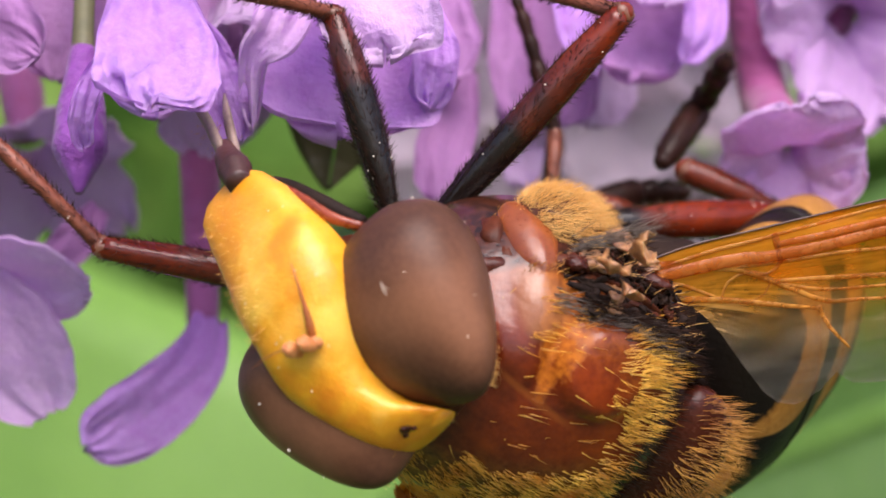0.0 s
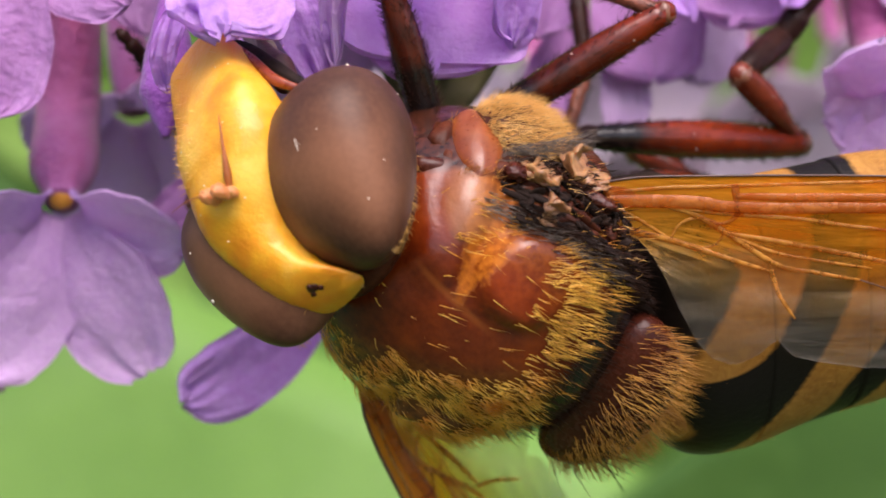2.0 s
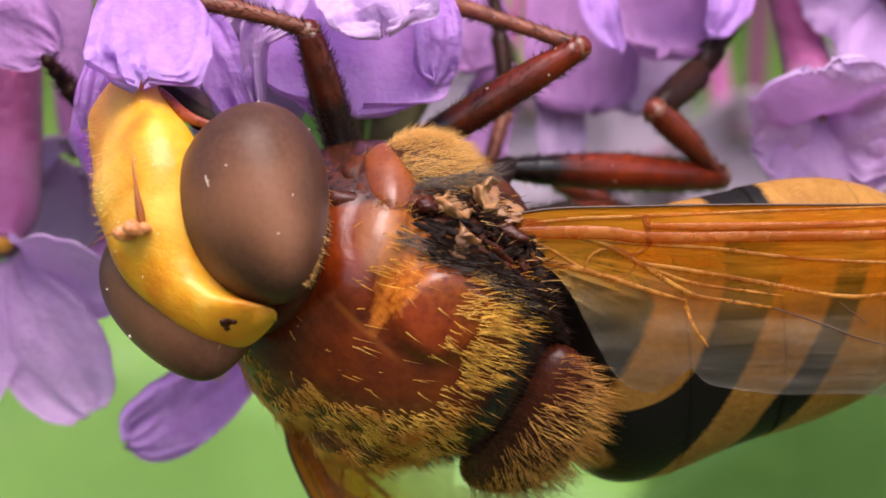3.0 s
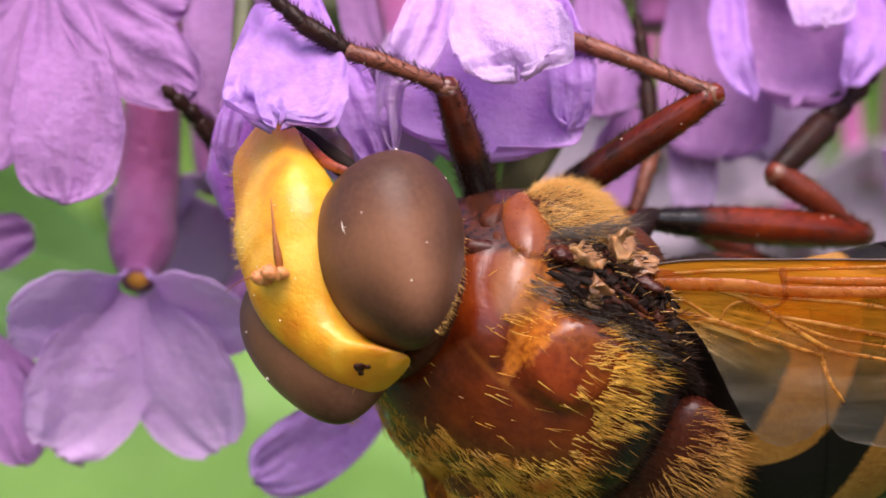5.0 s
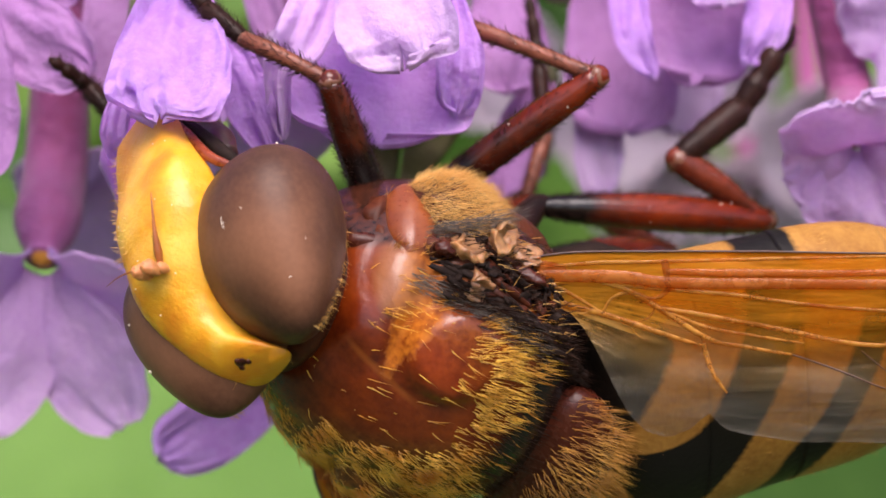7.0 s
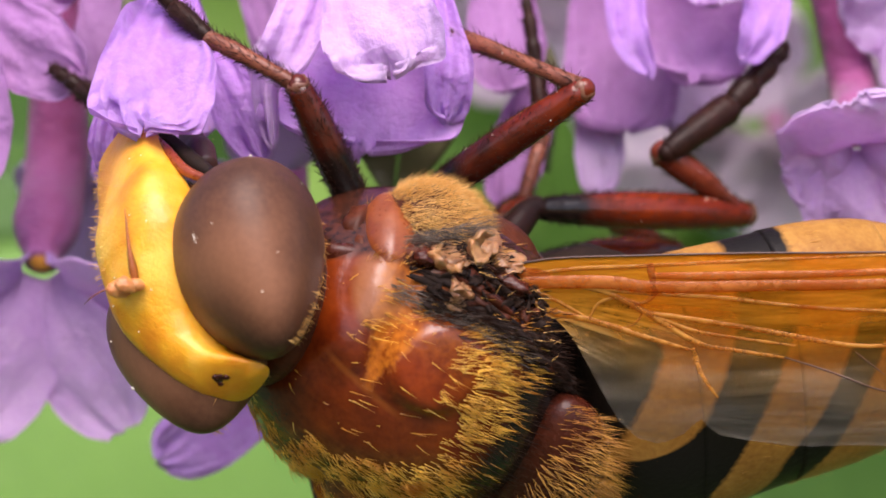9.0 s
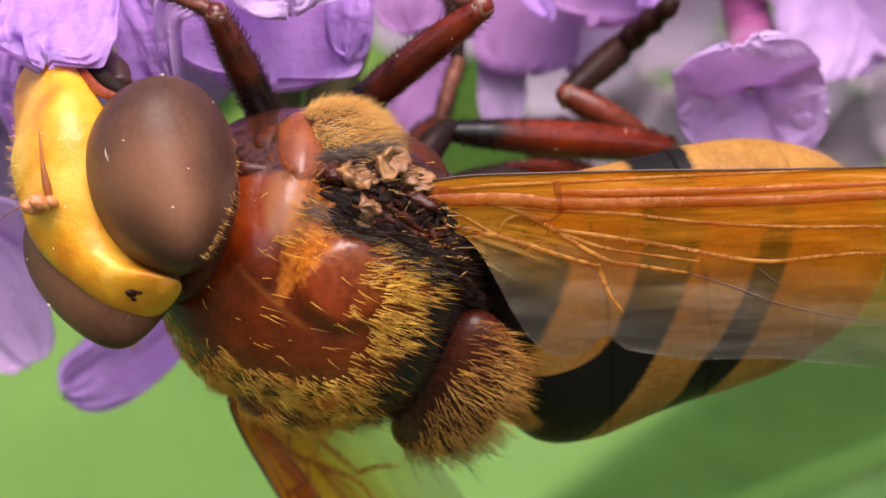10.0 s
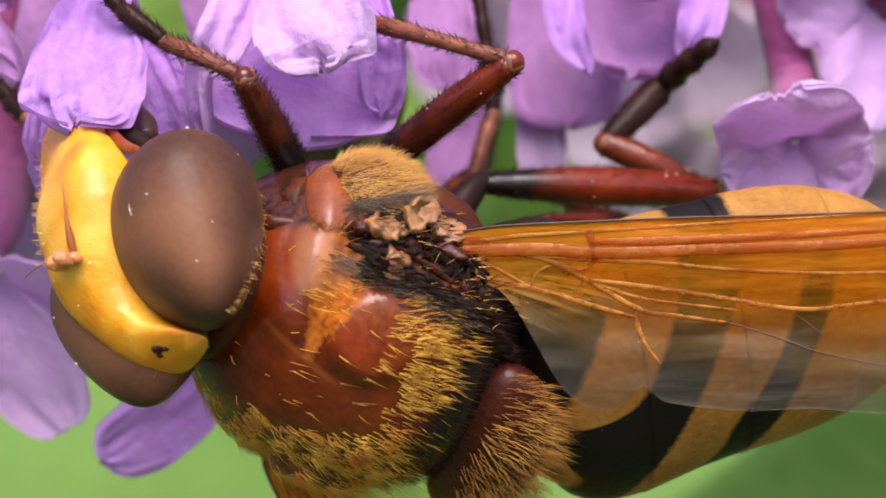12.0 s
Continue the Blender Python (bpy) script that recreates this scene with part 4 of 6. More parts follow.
laid_floret("lilac floret partly out of sight", [
    (PETAL_SOFT, (0.3, 0.6, 0.7, 0.5), 0.1, 0.14, 0.02, ((-12.5, 6.5, -0.83), (-11.7, 6.2, -1.88), (-11.1, 6.0, -2.92), (-10.6, 6.0, -3.97))),
    (PETAL_SOFT, (0.25, 0.45, 0.5, 0.3), 0.1, 0.14, 0.02, ((-12.47, 7.2, -1.07), (-11.21, 7.0, -2.01), (-10.36, 7.0, -2.96), (-9.68, 7.0, -4.02))),
    (PETAL_SOFT, (0.3, 0.55, 0.6, 0.4), 0.1, 0.14, 0.02, ((-13.03, 6.5, -0.36), (-12.15, 6.2, 0.36), (-11.33, 6.2, 0.6), (-10.66, 6.4, 0.85)))],
    ((-12.73, 6.6, 8.94), (-13.11, 7.0, 4.21), (-12.99, 6.8, -0.36)), [0.25, 0.4, 0.35], 37.0)
floret((-7.2, 10.5, 2.0), (0.1, -0.6, -0.8), (-6.4, 7.0, 9.0), 10, Q, 2.8, 1.3, [75, 75, 65, 65],
       "mauve floret blurred in the depth of the spray", 41.0, PETAL_PINK)
floret((-2.9, 5.6, 4.7), (0.1, -0.4, -0.9), (-2.6, 6.6, 9.0), 20, Q, 3.0, 1.4, [60, 60, 45, 50],
       "mauve floret filling the gap behind its neighbours", 69.0, PETAL_PINK)
floret((8.10, 3.9, 2.02), (-0.12, -0.90, -0.42), (6.9, 5.4, 9.0), 12, (0, 90, 180, 270), [1.7, 2.3, 1.7, 1.9], [1.15, 1.45, 1.15, 1.25], [80, 58, 80, 82],
       "soft lilac floret facing outwards beyond the fly's wing", 17.0, PETAL_PALE, r0=0.07, tooth=0.03, bore=1.1)
floret((10.9, 8.0, 5.4), (0.1, -0.90, -0.36), (10.4, 6.8, 9.0), 10, Q, 3.0, 1.6, [65, 65, 55, 55],
       "lilac floret high at the end of the spray", 61.0, PETAL_PALE)
garden_leaf("bract", (-0.68, 5.4, 4.41), (-1.09, 5.6, 0.94), 1.25, BRACT_OLIVE, (0.05, -1, 0.1), "dull olive bract behind the florets", curl=0.04)
bud((-6.15, 1.6, 0.80), (-6.0, 5.4, 9.0), 1.75, "closed dark purple flower bud on a thin stalk")
# a second, faded spray farther back
tail = tagged(empty("flower_stalk", mm_pose(14, 47, 12)), "thin stalk of a second flower spray behind", "stalk")
mesh_object("main_stalk", *tube([(-22, 0, 0), (-8, 1, 0.6), (8, 0, 0.2), (22, 3, -1), (60, 60, -20), (95, 180, -230)], [0.9, 1.0, 1.0, 1.1, 1.4, 2.0], 60, 12), STALK, tail)
mesh_object("side_branch", *tube([(-6, 0.5, 0.4), (-7, 1, 4), (-9, 2, 9)], [0.5, 0.4, 0.3], 20, 10), STALK, tail)
for i, (fx, fy, fz) in enumerate(((2, 44, 7.5), (6.5, 43, 5.5), (10.5, 45, 7.2), (14.5, 43, 4.6), (18.5, 44, 6.8), (8.5, 47, 3.2), (12.5, 46, 2.2), (17, 47, 1.6), (21.5, 45, 3.4))):
    floret((fx, fy, fz), (0.15 * math.sin(i * 2.1), -0.85, -0.5), (fx * 0.9 + 1.2, 46.5, 12), i * 37, Q, 3.4, 1.9, [62, 66, 58, 60],
           "faded mauve floret far out of focus on a second spray", 80.0 + i, PETAL_TAUPE, r0=0.3)



# ---- the hoverfly ----
ROOT = Vector((-0.85, 0.3, -1.3))
fly = tagged(empty("hoverfly", mm_pose(*ROOT)), "large amber and black hoverfly feeding on a lilac floret", "fly")
rng = np.random.default_rng(7)
LEG_PIECES = []


def in_fly(m):
    """A pose in the scene as a pose in the fly's space."""
    return Matrix.Translation(-ROOT * MM) @ m


HEAD = in_fly(frame_matrix((-3.51, -1.762, -0.56), (-0.819, -0.519, 0.243), (0.168, -0.622, -0.764)))
BODY = in_fly(frame_matrix((-0.50, 0.3, -1.62), (-0.90, -0.10, 0.42), (-0.09, -0.73, -0.67)))
SIDE = in_fly(frame_matrix((-0.45, 0.3, -1.6), (-0.95, -0.08, 0.30), (-0.09, -0.852, -0.51)))
REAR = in_fly(frame_matrix((6.2, 1.65, -2.15), (-0.97, -0.20, -0.20), (-0.18, -0.80, -0.56)))


# head: x forward, y to the fly's left, z to its crown
FACE_Z = (-3.35, -3.1, -2.6, -2.0, -1.5, -0.95, -0.5, -0.2, 0.1, 0.4, 0.71, 1.05, 1.33, 1.53, 1.65, 1.76)
FACE_FRONT = (1.66, 1.80, 1.88, 1.91, 1.95, 2.00, 2.00, 1.95, 1.80, 1.58, 1.32, 1.03, 0.78, 0.56, 0.37, 0.10)
FACE_BACK = (1.30, 1.20, 1.05, 0.90, 0.78, 0.50, 0.20, 0.00, -0.10, -0.20, -0.30, -0.40, -0.45, -0.50, -0.55, -0.55)
FACE_LEFT = (0.92, 1.06, 1.10, 1.12, 1.14, 1.17, 1.20, 1.24, 1.28, 1.30, 1.23, 1.10, 0.99, 0.88, 0.79, 0.60)
FACE_RIGHT = (-0.22, -0.45, -0.70, -0.85, -1.00, -1.02, -0.93, -0.78, -0.56, -0.30, -0.10, -0.02, -0.12, -0.30, -0.42, -0.50)


def face_point(z, a):
    """a: 0 on the ridge of the face, growing to the fly's left."""
    f, b, l, r = (np.interp(z, FACE_Z, q) for q in (FACE_FRONT, FACE_BACK, FACE_LEFT, FACE_RIGHT))
    ca, sa = math.cos(a), math.sin(a)
    # the knob of the face below the antennae, and the hollow over it
    knob = 0.10 * math.exp(-((z + 1.15) / 0.45) ** 2) * max(0.0, ca) - 0.05 * math.exp(-((z + 0.25) / 0.3) ** 2) * max(0.0, ca)
    return np.array([(f + b) / 2 + (f - b) / 2 * math.copysign(abs(ca) ** 0.7, ca) + knob, (l + r) / 2 + (l - r) / 2 * math.copysign(abs(sa) ** 0.8, sa), z])


def eye_point(th, ph, side, grow=1.0):
    """An egg that narrows to the crown, with its blunt end at the cheek; side -1 is the fly's right."""
    u = math.cos(th)
    x, y, z = math.sin(th) * math.cos(ph) * 1.23 * grow, math.sin(th) * math.sin(ph) * 1.67 * grow, u * 1.736 * grow
    x, y = x * (1 - 0.395 * u) - 0.12 * u * u * 1.23, y * (1 - 0.395 * u)
    v = pose(0, 0, 0, 7.5, -3.75, 27.2) @ Vector((x, y, z)) + Vector((-0.01, -0.964, 0.248))
    return np.array([v.x, -v.y if side > 0 else v.y, v.z])


def build_head():
    zz = np.concatenate([np.linspace(-3.35, -2.6, 10), np.linspace(-2.5, 1.6, 44), np.linspace(1.65, 1.76, 5)])
    g = np.array([[face_point(z, a) for a in np.linspace(0, 2 * np.pi, 56, endpoint=False)] for z in zz])
    mesh_object("face", *rings(g), FACE, fly, HEAD, "glossy yellow face and brow with an amber mouth edge")
    for y in (-1, 1):
        g = np.array([[eye_point(th, ph, y) for ph in np.linspace(0, 2 * np.pi, 72, endpoint=False)] for th in np.linspace(0.02, np.pi - 0.02, 56)])
        mesh_object("compound_eye", *rings(g), EYE, fly, HEAD, "large satin brown compound eye")
        # amber rim behind the eye
        g = np.array([[eye_point(th, ph, y, 0.85) + np.array([-0.17, 0.0, -0.16]) for ph in np.linspace(0, 2 * np.pi, 48, endpoint=False)] for th in np.linspace(0.05, np.pi - 0.05, 30)])
        mesh_object("eye_rim", *rings(g), AMBER, fly, HEAD, "amber rim behind the eye")
    mesh_object("occiput", *ellipsoid((-1.05, 0, -0.1), (0.55, 1.5, 1.45), 20, 28), PLEURA, fly, HEAD, "dark brown back of the head")
    # ocelli: three small dark beads on a dark triangle
    c = np.array([0.16, 0.14, 1.735])
    beads = [ellipsoid(c + np.array(d), (0.06, 0.06, 0.045), 8, 12) for d in ((0.10, 0.0, -0.02), (-0.05, 0.10, 0.0), (-0.05, -0.10, 0.01))]
    mesh_object("ocelli", *join(beads + [ellipsoid(c + np.array([0.0, 0, -0.02]), (0.13, 0.12, 0.04), 10, 14)]), SCUTELLUM, fly, HEAD, "dark brown triangle of three ocelli")
    for s in (-1, 1):
        base = np.array([1.70, 0.00 + s * 0.10, 0.27 - s * 0.06])
        a = mesh_object("antenna", *join([
            ellipsoid(base, (0.14, 0.10, 0.11), 12, 16),
            ellipsoid(base + np.array([0.18, 0.10 + s * 0.05, 0.02]), (0.20, 0.12, 0.145), 20, 24, 0.2, 5)]), ANTENNA, fly, HEAD, "short rounded tan-orange antenna")
        # right arista swollen into a brown spindle that stands in for the fossa's shade
        if s < 0:
            stem = smooth_path([(1.66, -0.02, 0.36), (1.82, -0.22, 0.10), (1.97, -0.42, -0.24), (2.08, -0.60, -0.82)], 40)
            out = (0.25, -0.5, 0.1)
        else:
            stem = smooth_path([base + np.array(d) for d in ((0.20, 0.10, 0.0), (0.36, 0.28, -0.02), (0.46, 0.52, -0.04), (0.50, 0.80, -0.06))], 40)
            out = (0.5, 0.1, 0.2)
        nrm = np.tile(out, (40, 1))
        h = [hair_mesh(stem[3:32].repeat(4, 0), (nrm * k)[3:32].repeat(4, 0), np.linspace(0.22, 0.07, 29).repeat(4), stem[-1] - stem[0], 0.008, 0.55, 0.05, rng) for k in (1, -1)]
        mesh_object("arista", *join([tube(stem, [0.045, 0.075, 0.03, 0.008] if s < 0 else [0.02, 0.014, 0.010, 0.004], 30, 8)] + (h if s < 0 else [])), ARISTA, a, None, "brown feathered arista")
    # chestnut margin of the mouth, dark fold behind it
    mesh_object("mouth_rim", *tube([(1.50, 0.0, -3.42), (1.40, -0.42, -2.92), (1.28, -0.78, -2.25), (1.12, -1.05, -1.62), (0.85, -1.32, -1.25)], [0.03, 0.05, 0.075, 0.08, 0.06], 30, 12, 1.3), CHEEK, fly, HEAD, "chestnut margin of the mouth")
    mesh_object("mouth_fold", *tube([(1.30, -0.10, -3.30), (1.12, -0.55, -2.75), (0.92, -0.90, -2.05), (0.62, -1.20, -1.45)], [0.06, 0.11, 0.15, 0.12], 24, 12, 1.2), BLACK, fly, HEAD, "black fold under the mouth")
    # proboscis: a thick dark base and two blades of a grey hairy sheath
    pb = mesh_object("proboscis", *tube([(0, 0, 0), (0.45, 0, 0.02), (0.9, 0.03, 0.0), (1.4, 0.0, 0.0)], [0.22, 0.30, 0.24, 0.15], 24, 16), PROBOSCIS, fly, None, "dark brown proboscis reaching into the floret")
    for y, end in ((0.10, (3.75, 0.42, 0.1)), (-0.12, (3.45, -0.34, 0.0))):
        v, f = tube([(0.9, y, 0), (1.8, y * 1.4, 0.05), (2.7, y * 2.0, 0.05), end], [0.16, 0.17, 0.15, 0.05], 26, 10, 0.5)
        blade = mesh_object("sheath_blade", v, f, SHEATH, pb, None, "grey blade of the proboscis sheath")
    roots = [(x, rng.normal(0, 0.14), -0.08 - 0.05 * rng.random()) for x in rng.uniform(0.7, 2.6, 150)]
    mesh_object("sheath_hair", *hair_mesh(roots, np.tile([0.1, 0.0, -1.0], (150, 1)), rng.uniform(0.1, 0.25, 150), (1, 0, 0), 0.006, 0.6, 0.1, rng), HAIR_TAN, pb, None, "pale hairs on the sheath")["kind"] = "stuff"
    LEG_PIECES.append((pb, leg_rows([
        (0.0, (-5.39, -0.90, 1.91), (-5.28, 2.29, 3.58)),
        (0.2, (-4.45, -1.20, 1.06), (-6.30, -1.00, 3.42)),
        (0.5, (-4.12, -1.00, 1.77), (-5.15, -0.60, 3.99)),
        (0.8, (-3.90, -1.00, 1.57), (-5.16, 1.80, 3.59)),
        (12.0, (-3.90, -1.00, 1.67), (-5.16, 1.80, 3.69))])))
    # fringe of hairs behind the eyes, along the brow and on the crown
    roots, nor = [], []
    for y in (-1, 1):
        for th in np.linspace(0.25, 2.6, 130):
            p = eye_point(th, math.pi + 0.12 * rng.standard_normal(), y, 0.99)
            roots.append(p)
            nor.append((-0.8, 0.0, 0.25))
    for z in np.linspace(0.35, 1.74, 130):
        roots.append(face_point(z, 1.42 + 0.10 * rng.standard_normal()))
        nor.append((0.35, 0.8, 0.4))
        roots.append(face_point(max(1.45, z), rng.uniform(-2.9, -1.6)))
        nor.append((-0.2, -0.4, 0.9))
    for z in np.linspace(-3.0, -0.4, 130):
        roots.append(face_point(z, rng.normal(0.5, 0.5)))
        nor.append((1, 0.3, 0))
    n = len(roots)
    mesh_object("head_hair", *hair_mesh(roots, nor, rng.uniform(0.05, 0.20, n), (-0.3, 0.2, 0.3), 0.006, 0.25, 0.1, rng), HAIR_TAN, fly, HEAD, "fringe of short buff hairs")["kind"] = "stuff"
    dots = []
    for th, ph, r in ((0.75, 4.9, 0.016), (1.5, 5.3, 0.014), (2.35, 4.6, 0.03), (2.55, 4.9, 0.024), (2.45, 4.2, 0.02), (1.1, 4.4, 0.012), (2.0, 3.9, 0.014)):
        dots.append(ellipsoid(eye_point(th, ph, -1, 1.003), (r, r, r * 0.8), 6, 8, 0.3, th))
    for th, ph, r in ((1.15, 1.2, 0.035), (1.6, 0.9, 0.02), (0.8, 1.6, 0.018)):
        dots.append(ellipsoid(eye_point(th, 2 * math.pi - ph, 1, 1.003), (r, r, r), 6, 8, 0.3, th))
    for z in rng.uniform(-2.6, 0.8, 10):
        dots.append(ellipsoid(face_point(z, rng.uniform(-1.0, 0.8)), (0.014, 0.014, 0.014), 6, 8, 0.3, z))
    # a split grain that clings to the eye
    q = [eye_point(1.53 + a, 5.62 + b, -1, 1.004) for a, b in ((-0.06, 0.01), (0.0, 0.0), (0.05, -0.03), (-0.03, -0.05))]
    dots.append(tube([q[0], q[1], q[2]], [0.004, 0.008, 0.003], 8, 6))
    dots.append(tube([q[3], (q[3] + q[1]) / 2, q[1]], [0.002, 0.005, 0.004], 8, 6))
    mesh_object("pollen", *join(dots), POLLEN, fly, HEAD, "stray pollen grains")["kind"] = "stuff"


# thorax: x forward, y to the fly's left, z up
def thorax_point(a, b):
    """a: 0 front to pi rear; b: round the body from the fly's left over its back."""
    rf = math.sin(a) ** 0.72
    x, y, z = 2.95 * math.cos(a), 2.85 * rf * math.cos(b), 2.72 * rf * math.sin(b)
    out = abs(y)
    up = max(0.0, min(1.0, z / 0.5))

    def step(q):
        q = max(0.0, min(1.0, q))
        return q * q * (3 - 2 * q)

    boss = step(1.25 - math.hypot((x - 1.02) / 0.52, (out - 2.34) / 0.42))
    front = step(1.15 - math.hypot((x - 1.30) / 0.72, (out - 1.62) / 0.58))
    dome = step((1.0 - math.hypot((x + 0.40) / 1.02, (out - 1.84) / 0.74)) * 2.5) * (1 - 0.25 * step(-x - 0.4))
    groove = math.exp(-((x - 0.62) / 0.14) ** 2) * step((out - 1.15) * 2.5)
    seam = math.exp(-((out - 1.02 - 0.25 * x) / 0.08) ** 2) * step((x + 0.3) * 3) * step((1.6 - x) * 3)
    s = 1 + (0.045 * boss + 0.042 * front + 0.086 * dome - 0.030 * groove - 0.008 * seam) * up + 0.006 * noise.noise(Vector((x, y, z)) * 1.7)
    return np.array([x, y * s, z * s])


def on_thorax(x, b):
    """Point and normal at length x and angle b."""
    a = math.acos(max(-0.995, min(0.995, x / 2.95)))
    p, e = thorax_point(a, b), 0.02
    u, w = thorax_point(a + e, b) - p, thorax_point(a, b + e) - p
    n = np.cross(u, w)
    n /= np.linalg.norm(n) + 1e-9
    return p, n if n @ p > 0 else -n


def scutellum_point(a, b):
    """A low shield behind the back, with a raised front rim."""
    ca, sa = math.cos(a), math.sin(a)
    y = 1.92 * sa * math.cos(b)
    x = -3.02 + 0.72 * ca * (1 + 0.1 * abs(y)) * (1.0 if ca > 0 else 1.45) + 0.05 * y * y
    rim = 0.13 * math.exp(-((ca - 0.72) / 0.16) ** 2) * max(0.0, math.sin(b))
    return np.array([x, y + 0.40, 1.06 + (0.74 * math.sin(b) if math.sin(b) > 0 else 0.9 * math.sin(b)) * sa + rim])


def build_thorax():
    g = np.array([[thorax_point(a, b) for b in np.linspace(0, 2 * np.pi, 168, endpoint=False)] for a in np.linspace(0.04, np.pi - 0.04, 120)])
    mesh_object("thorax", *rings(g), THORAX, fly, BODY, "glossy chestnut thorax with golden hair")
    g = np.array([[scutellum_point(a, b) for b in np.linspace(0, 2 * np.pi, 44, endpoint=False)] for a in np.linspace(0.05, np.pi - 0.05, 30)])
    mesh_object("scutellum", *rings(g), SCUTELLUM, fly, BODY, "domed red-brown scutellum")
    # golden hair, thickest on the sides and rear of the back, sparse on the bare front
    gold, black = [], []
    while len(gold) < 5200:
        x, b = rng.uniform(-2.05, 2.6), rng.uniform(0.2, 2.9)
        patch = noise.noise(Vector((x * 0.9, b * 2.2, 4.0)))
        deg = math.degrees(b)
        fine = noise.noise(Vector((x * 2.6, b * 5.0, 9.0)))
        # outside the bare shield, with a ragged edge; the belt is narrow behind
        lim = 90 - 7.0 * x
        belt = (lim - deg) / 11 + 0.5 * fine
        rear = (-0.92 - x) * 2.2 if deg < 122 else (-0.35 - x) * 1.5
        out = max(belt, rear) + 0.5 * patch + 0.35 * fine
        tuft = noise.noise(Vector((x * 5.0, b * 9.0, 1.0)))
        want = max(0.012, min(1.0, out)) * max(0.02, 0.35 + 0.9 * fine + 0.9 * tuft)
        if x < (-1.55 if deg < 112 else -1.95) + 0.35 * fine and deg < 150:
            want *= 0.08
        if deg > 149.5 + 6 * fine and x < 0.75:
            want *= 0.16
        if 132 < deg < 150 and 0.2 < x < 1.1:
            want = max(want, 0.22 * (0.5 + fine))
        if rng.random() < want:
            gold.append((x, b))
    for _ in range(600):
        x, b = rng.uniform(-2.5, -1.45), rng.uniform(0.0, np.pi)
        black.append((x, b))
    for name, spots, mat, lo, hi, wd in (("golden_hair", gold, HAIR_GOLD, 0.12, 0.38, 0.0085), ("black_hair", black, HAIR_BLACK, 0.15, 0.38, 0.007)):
        pn = [on_thorax(x, b) for x, b in spots]
        # the coat lies backwards in tufts that lean together
        comb = np.array([(-1, 0.55 * noise.noise(Vector((x * 1.6, b * 3.0, 2.0))) - 0.1, -0.25 + 0.5 * noise.noise(Vector((x * 1.6, b * 3.0, 7.0)))) for x, b in spots])
        mesh_object(name, *hair_mesh([p for p, _ in pn], [n for _, n in pn], rng.uniform(lo, hi, len(pn)) * rng.uniform(0.6, 1.2, len(pn)), comb, wd, 0.60, 0.30, rng), mat, fly, BODY, name.replace("_", " ") + " on the thorax")["kind"] = "stuff"
    # dark hollow between the back and the wing: folds of cuticle, flakes and black hair
    for mat, count, lb in ((BLACK, 62, "black folds between the back and the wing"), (PLEURA, 8, "brown folds between the back and the wing"), (SCLERITE, 5, "buff lumps between the back and the wing")):
        bits = []
        for i in range(count):
            x = rng.uniform(-2.6, 0.35)
            p, n = on_thorax(x, math.radians(rng.normal(154.5 + 0.8 * max(0.0, -x - 1.5), 2.8)))
            v, f = ellipsoid((0, 0, 0), (rng.uniform(0.14, 0.40), rng.uniform(0.04, 0.09), 0.05), 11, 12, 0.4, rng.uniform(0, 50))
            turn = np.array(frame_matrix((0, 0, 0), Vector((-1, rng.normal(0, 0.18), rng.normal(0, 0.18))), Vector(n)))[:3, :3]
            bits.append((v @ turn.T + p + n * rng.uniform(-0.02, 0.05), f))
        mesh_object("cuticle_folds", *join(bits), mat, fly, BODY, lb)["kind"] = "stuff"
    pn = [on_thorax(rng.uniform(-2.7, 0.45), math.radians(rng.normal(152.5, 3.0))) for _ in range(900)]
    mesh_object("black_hair", *hair_mesh([p for p, _ in pn], [n for _, n in pn], rng.uniform(0.15, 0.5, 900), (-1, 0, -0.1), 0.008, 0.7, 0.15, rng), HAIR_BLACK, fly, BODY, "black hair between the back and the wing")["kind"] = "stuff"
    pn = [on_thorax(rng.uniform(-1.6, 0.9), math.radians(rng.normal(150.0, 2.5))) for _ in range(260)]
    mesh_object("grey_hair", *hair_mesh([p for p, _ in pn], [n for _, n in pn], rng.uniform(0.2, 0.5, 260), (-1, 0, 0.15), 0.008, 0.75, 0.1, rng), HAIR_GREY, fly, BODY, "grey hair between the back and the wing")["kind"] = "stuff"
    roots, nor = [], []
    while len(roots) < 1000:
        a, b = rng.uniform(0.3, 2.9), rng.uniform(0.0, np.pi)
        p = scutellum_point(a, b)
        if p[0] > -2.72 - 0.25 * rng.random():
            continue
        roots.append(p)
        nor.append((p - np.array([-2.9, 0, 0.7])) / 1.2)
    mesh_object("scutellum_hair", *hair_mesh(roots, nor, rng.uniform(0.18, 0.52, len(roots)), (-1, 0, -0.1), 0.0065, 0.5, 0.25, rng), HAIR_BROWN, fly, BODY, "tan hair on the scutellum")["kind"] = "stuff"
    roots, nor = [], []
    for b in np.linspace(0.1, 3.0, 12):
        p = scutellum_point(rng.uniform(0.9, 2.5), 0.35 * b)
        roots.append(p)
        nor.append((-0.8, 0.9 * math.cos(b), 0.3))
    for b in np.linspace(0.1, 0.9, 22):
        p, n = on_thorax(rng.uniform(-2.2, 1.9), 0.15 * b)
        roots.append(p)
        nor.append(n * 1.2 + np.array([-0.5, 0.3, 0]))
    mesh_object("bristles", *hair_mesh(roots, nor, rng.uniform(0.5, 1.1, len(roots)), (-0.8, 0.5, 0), 0.012, 0.35, 0.15, rng), HAIR_BLACK, fly, BODY, "long black bristles")["kind"] = "stuff"
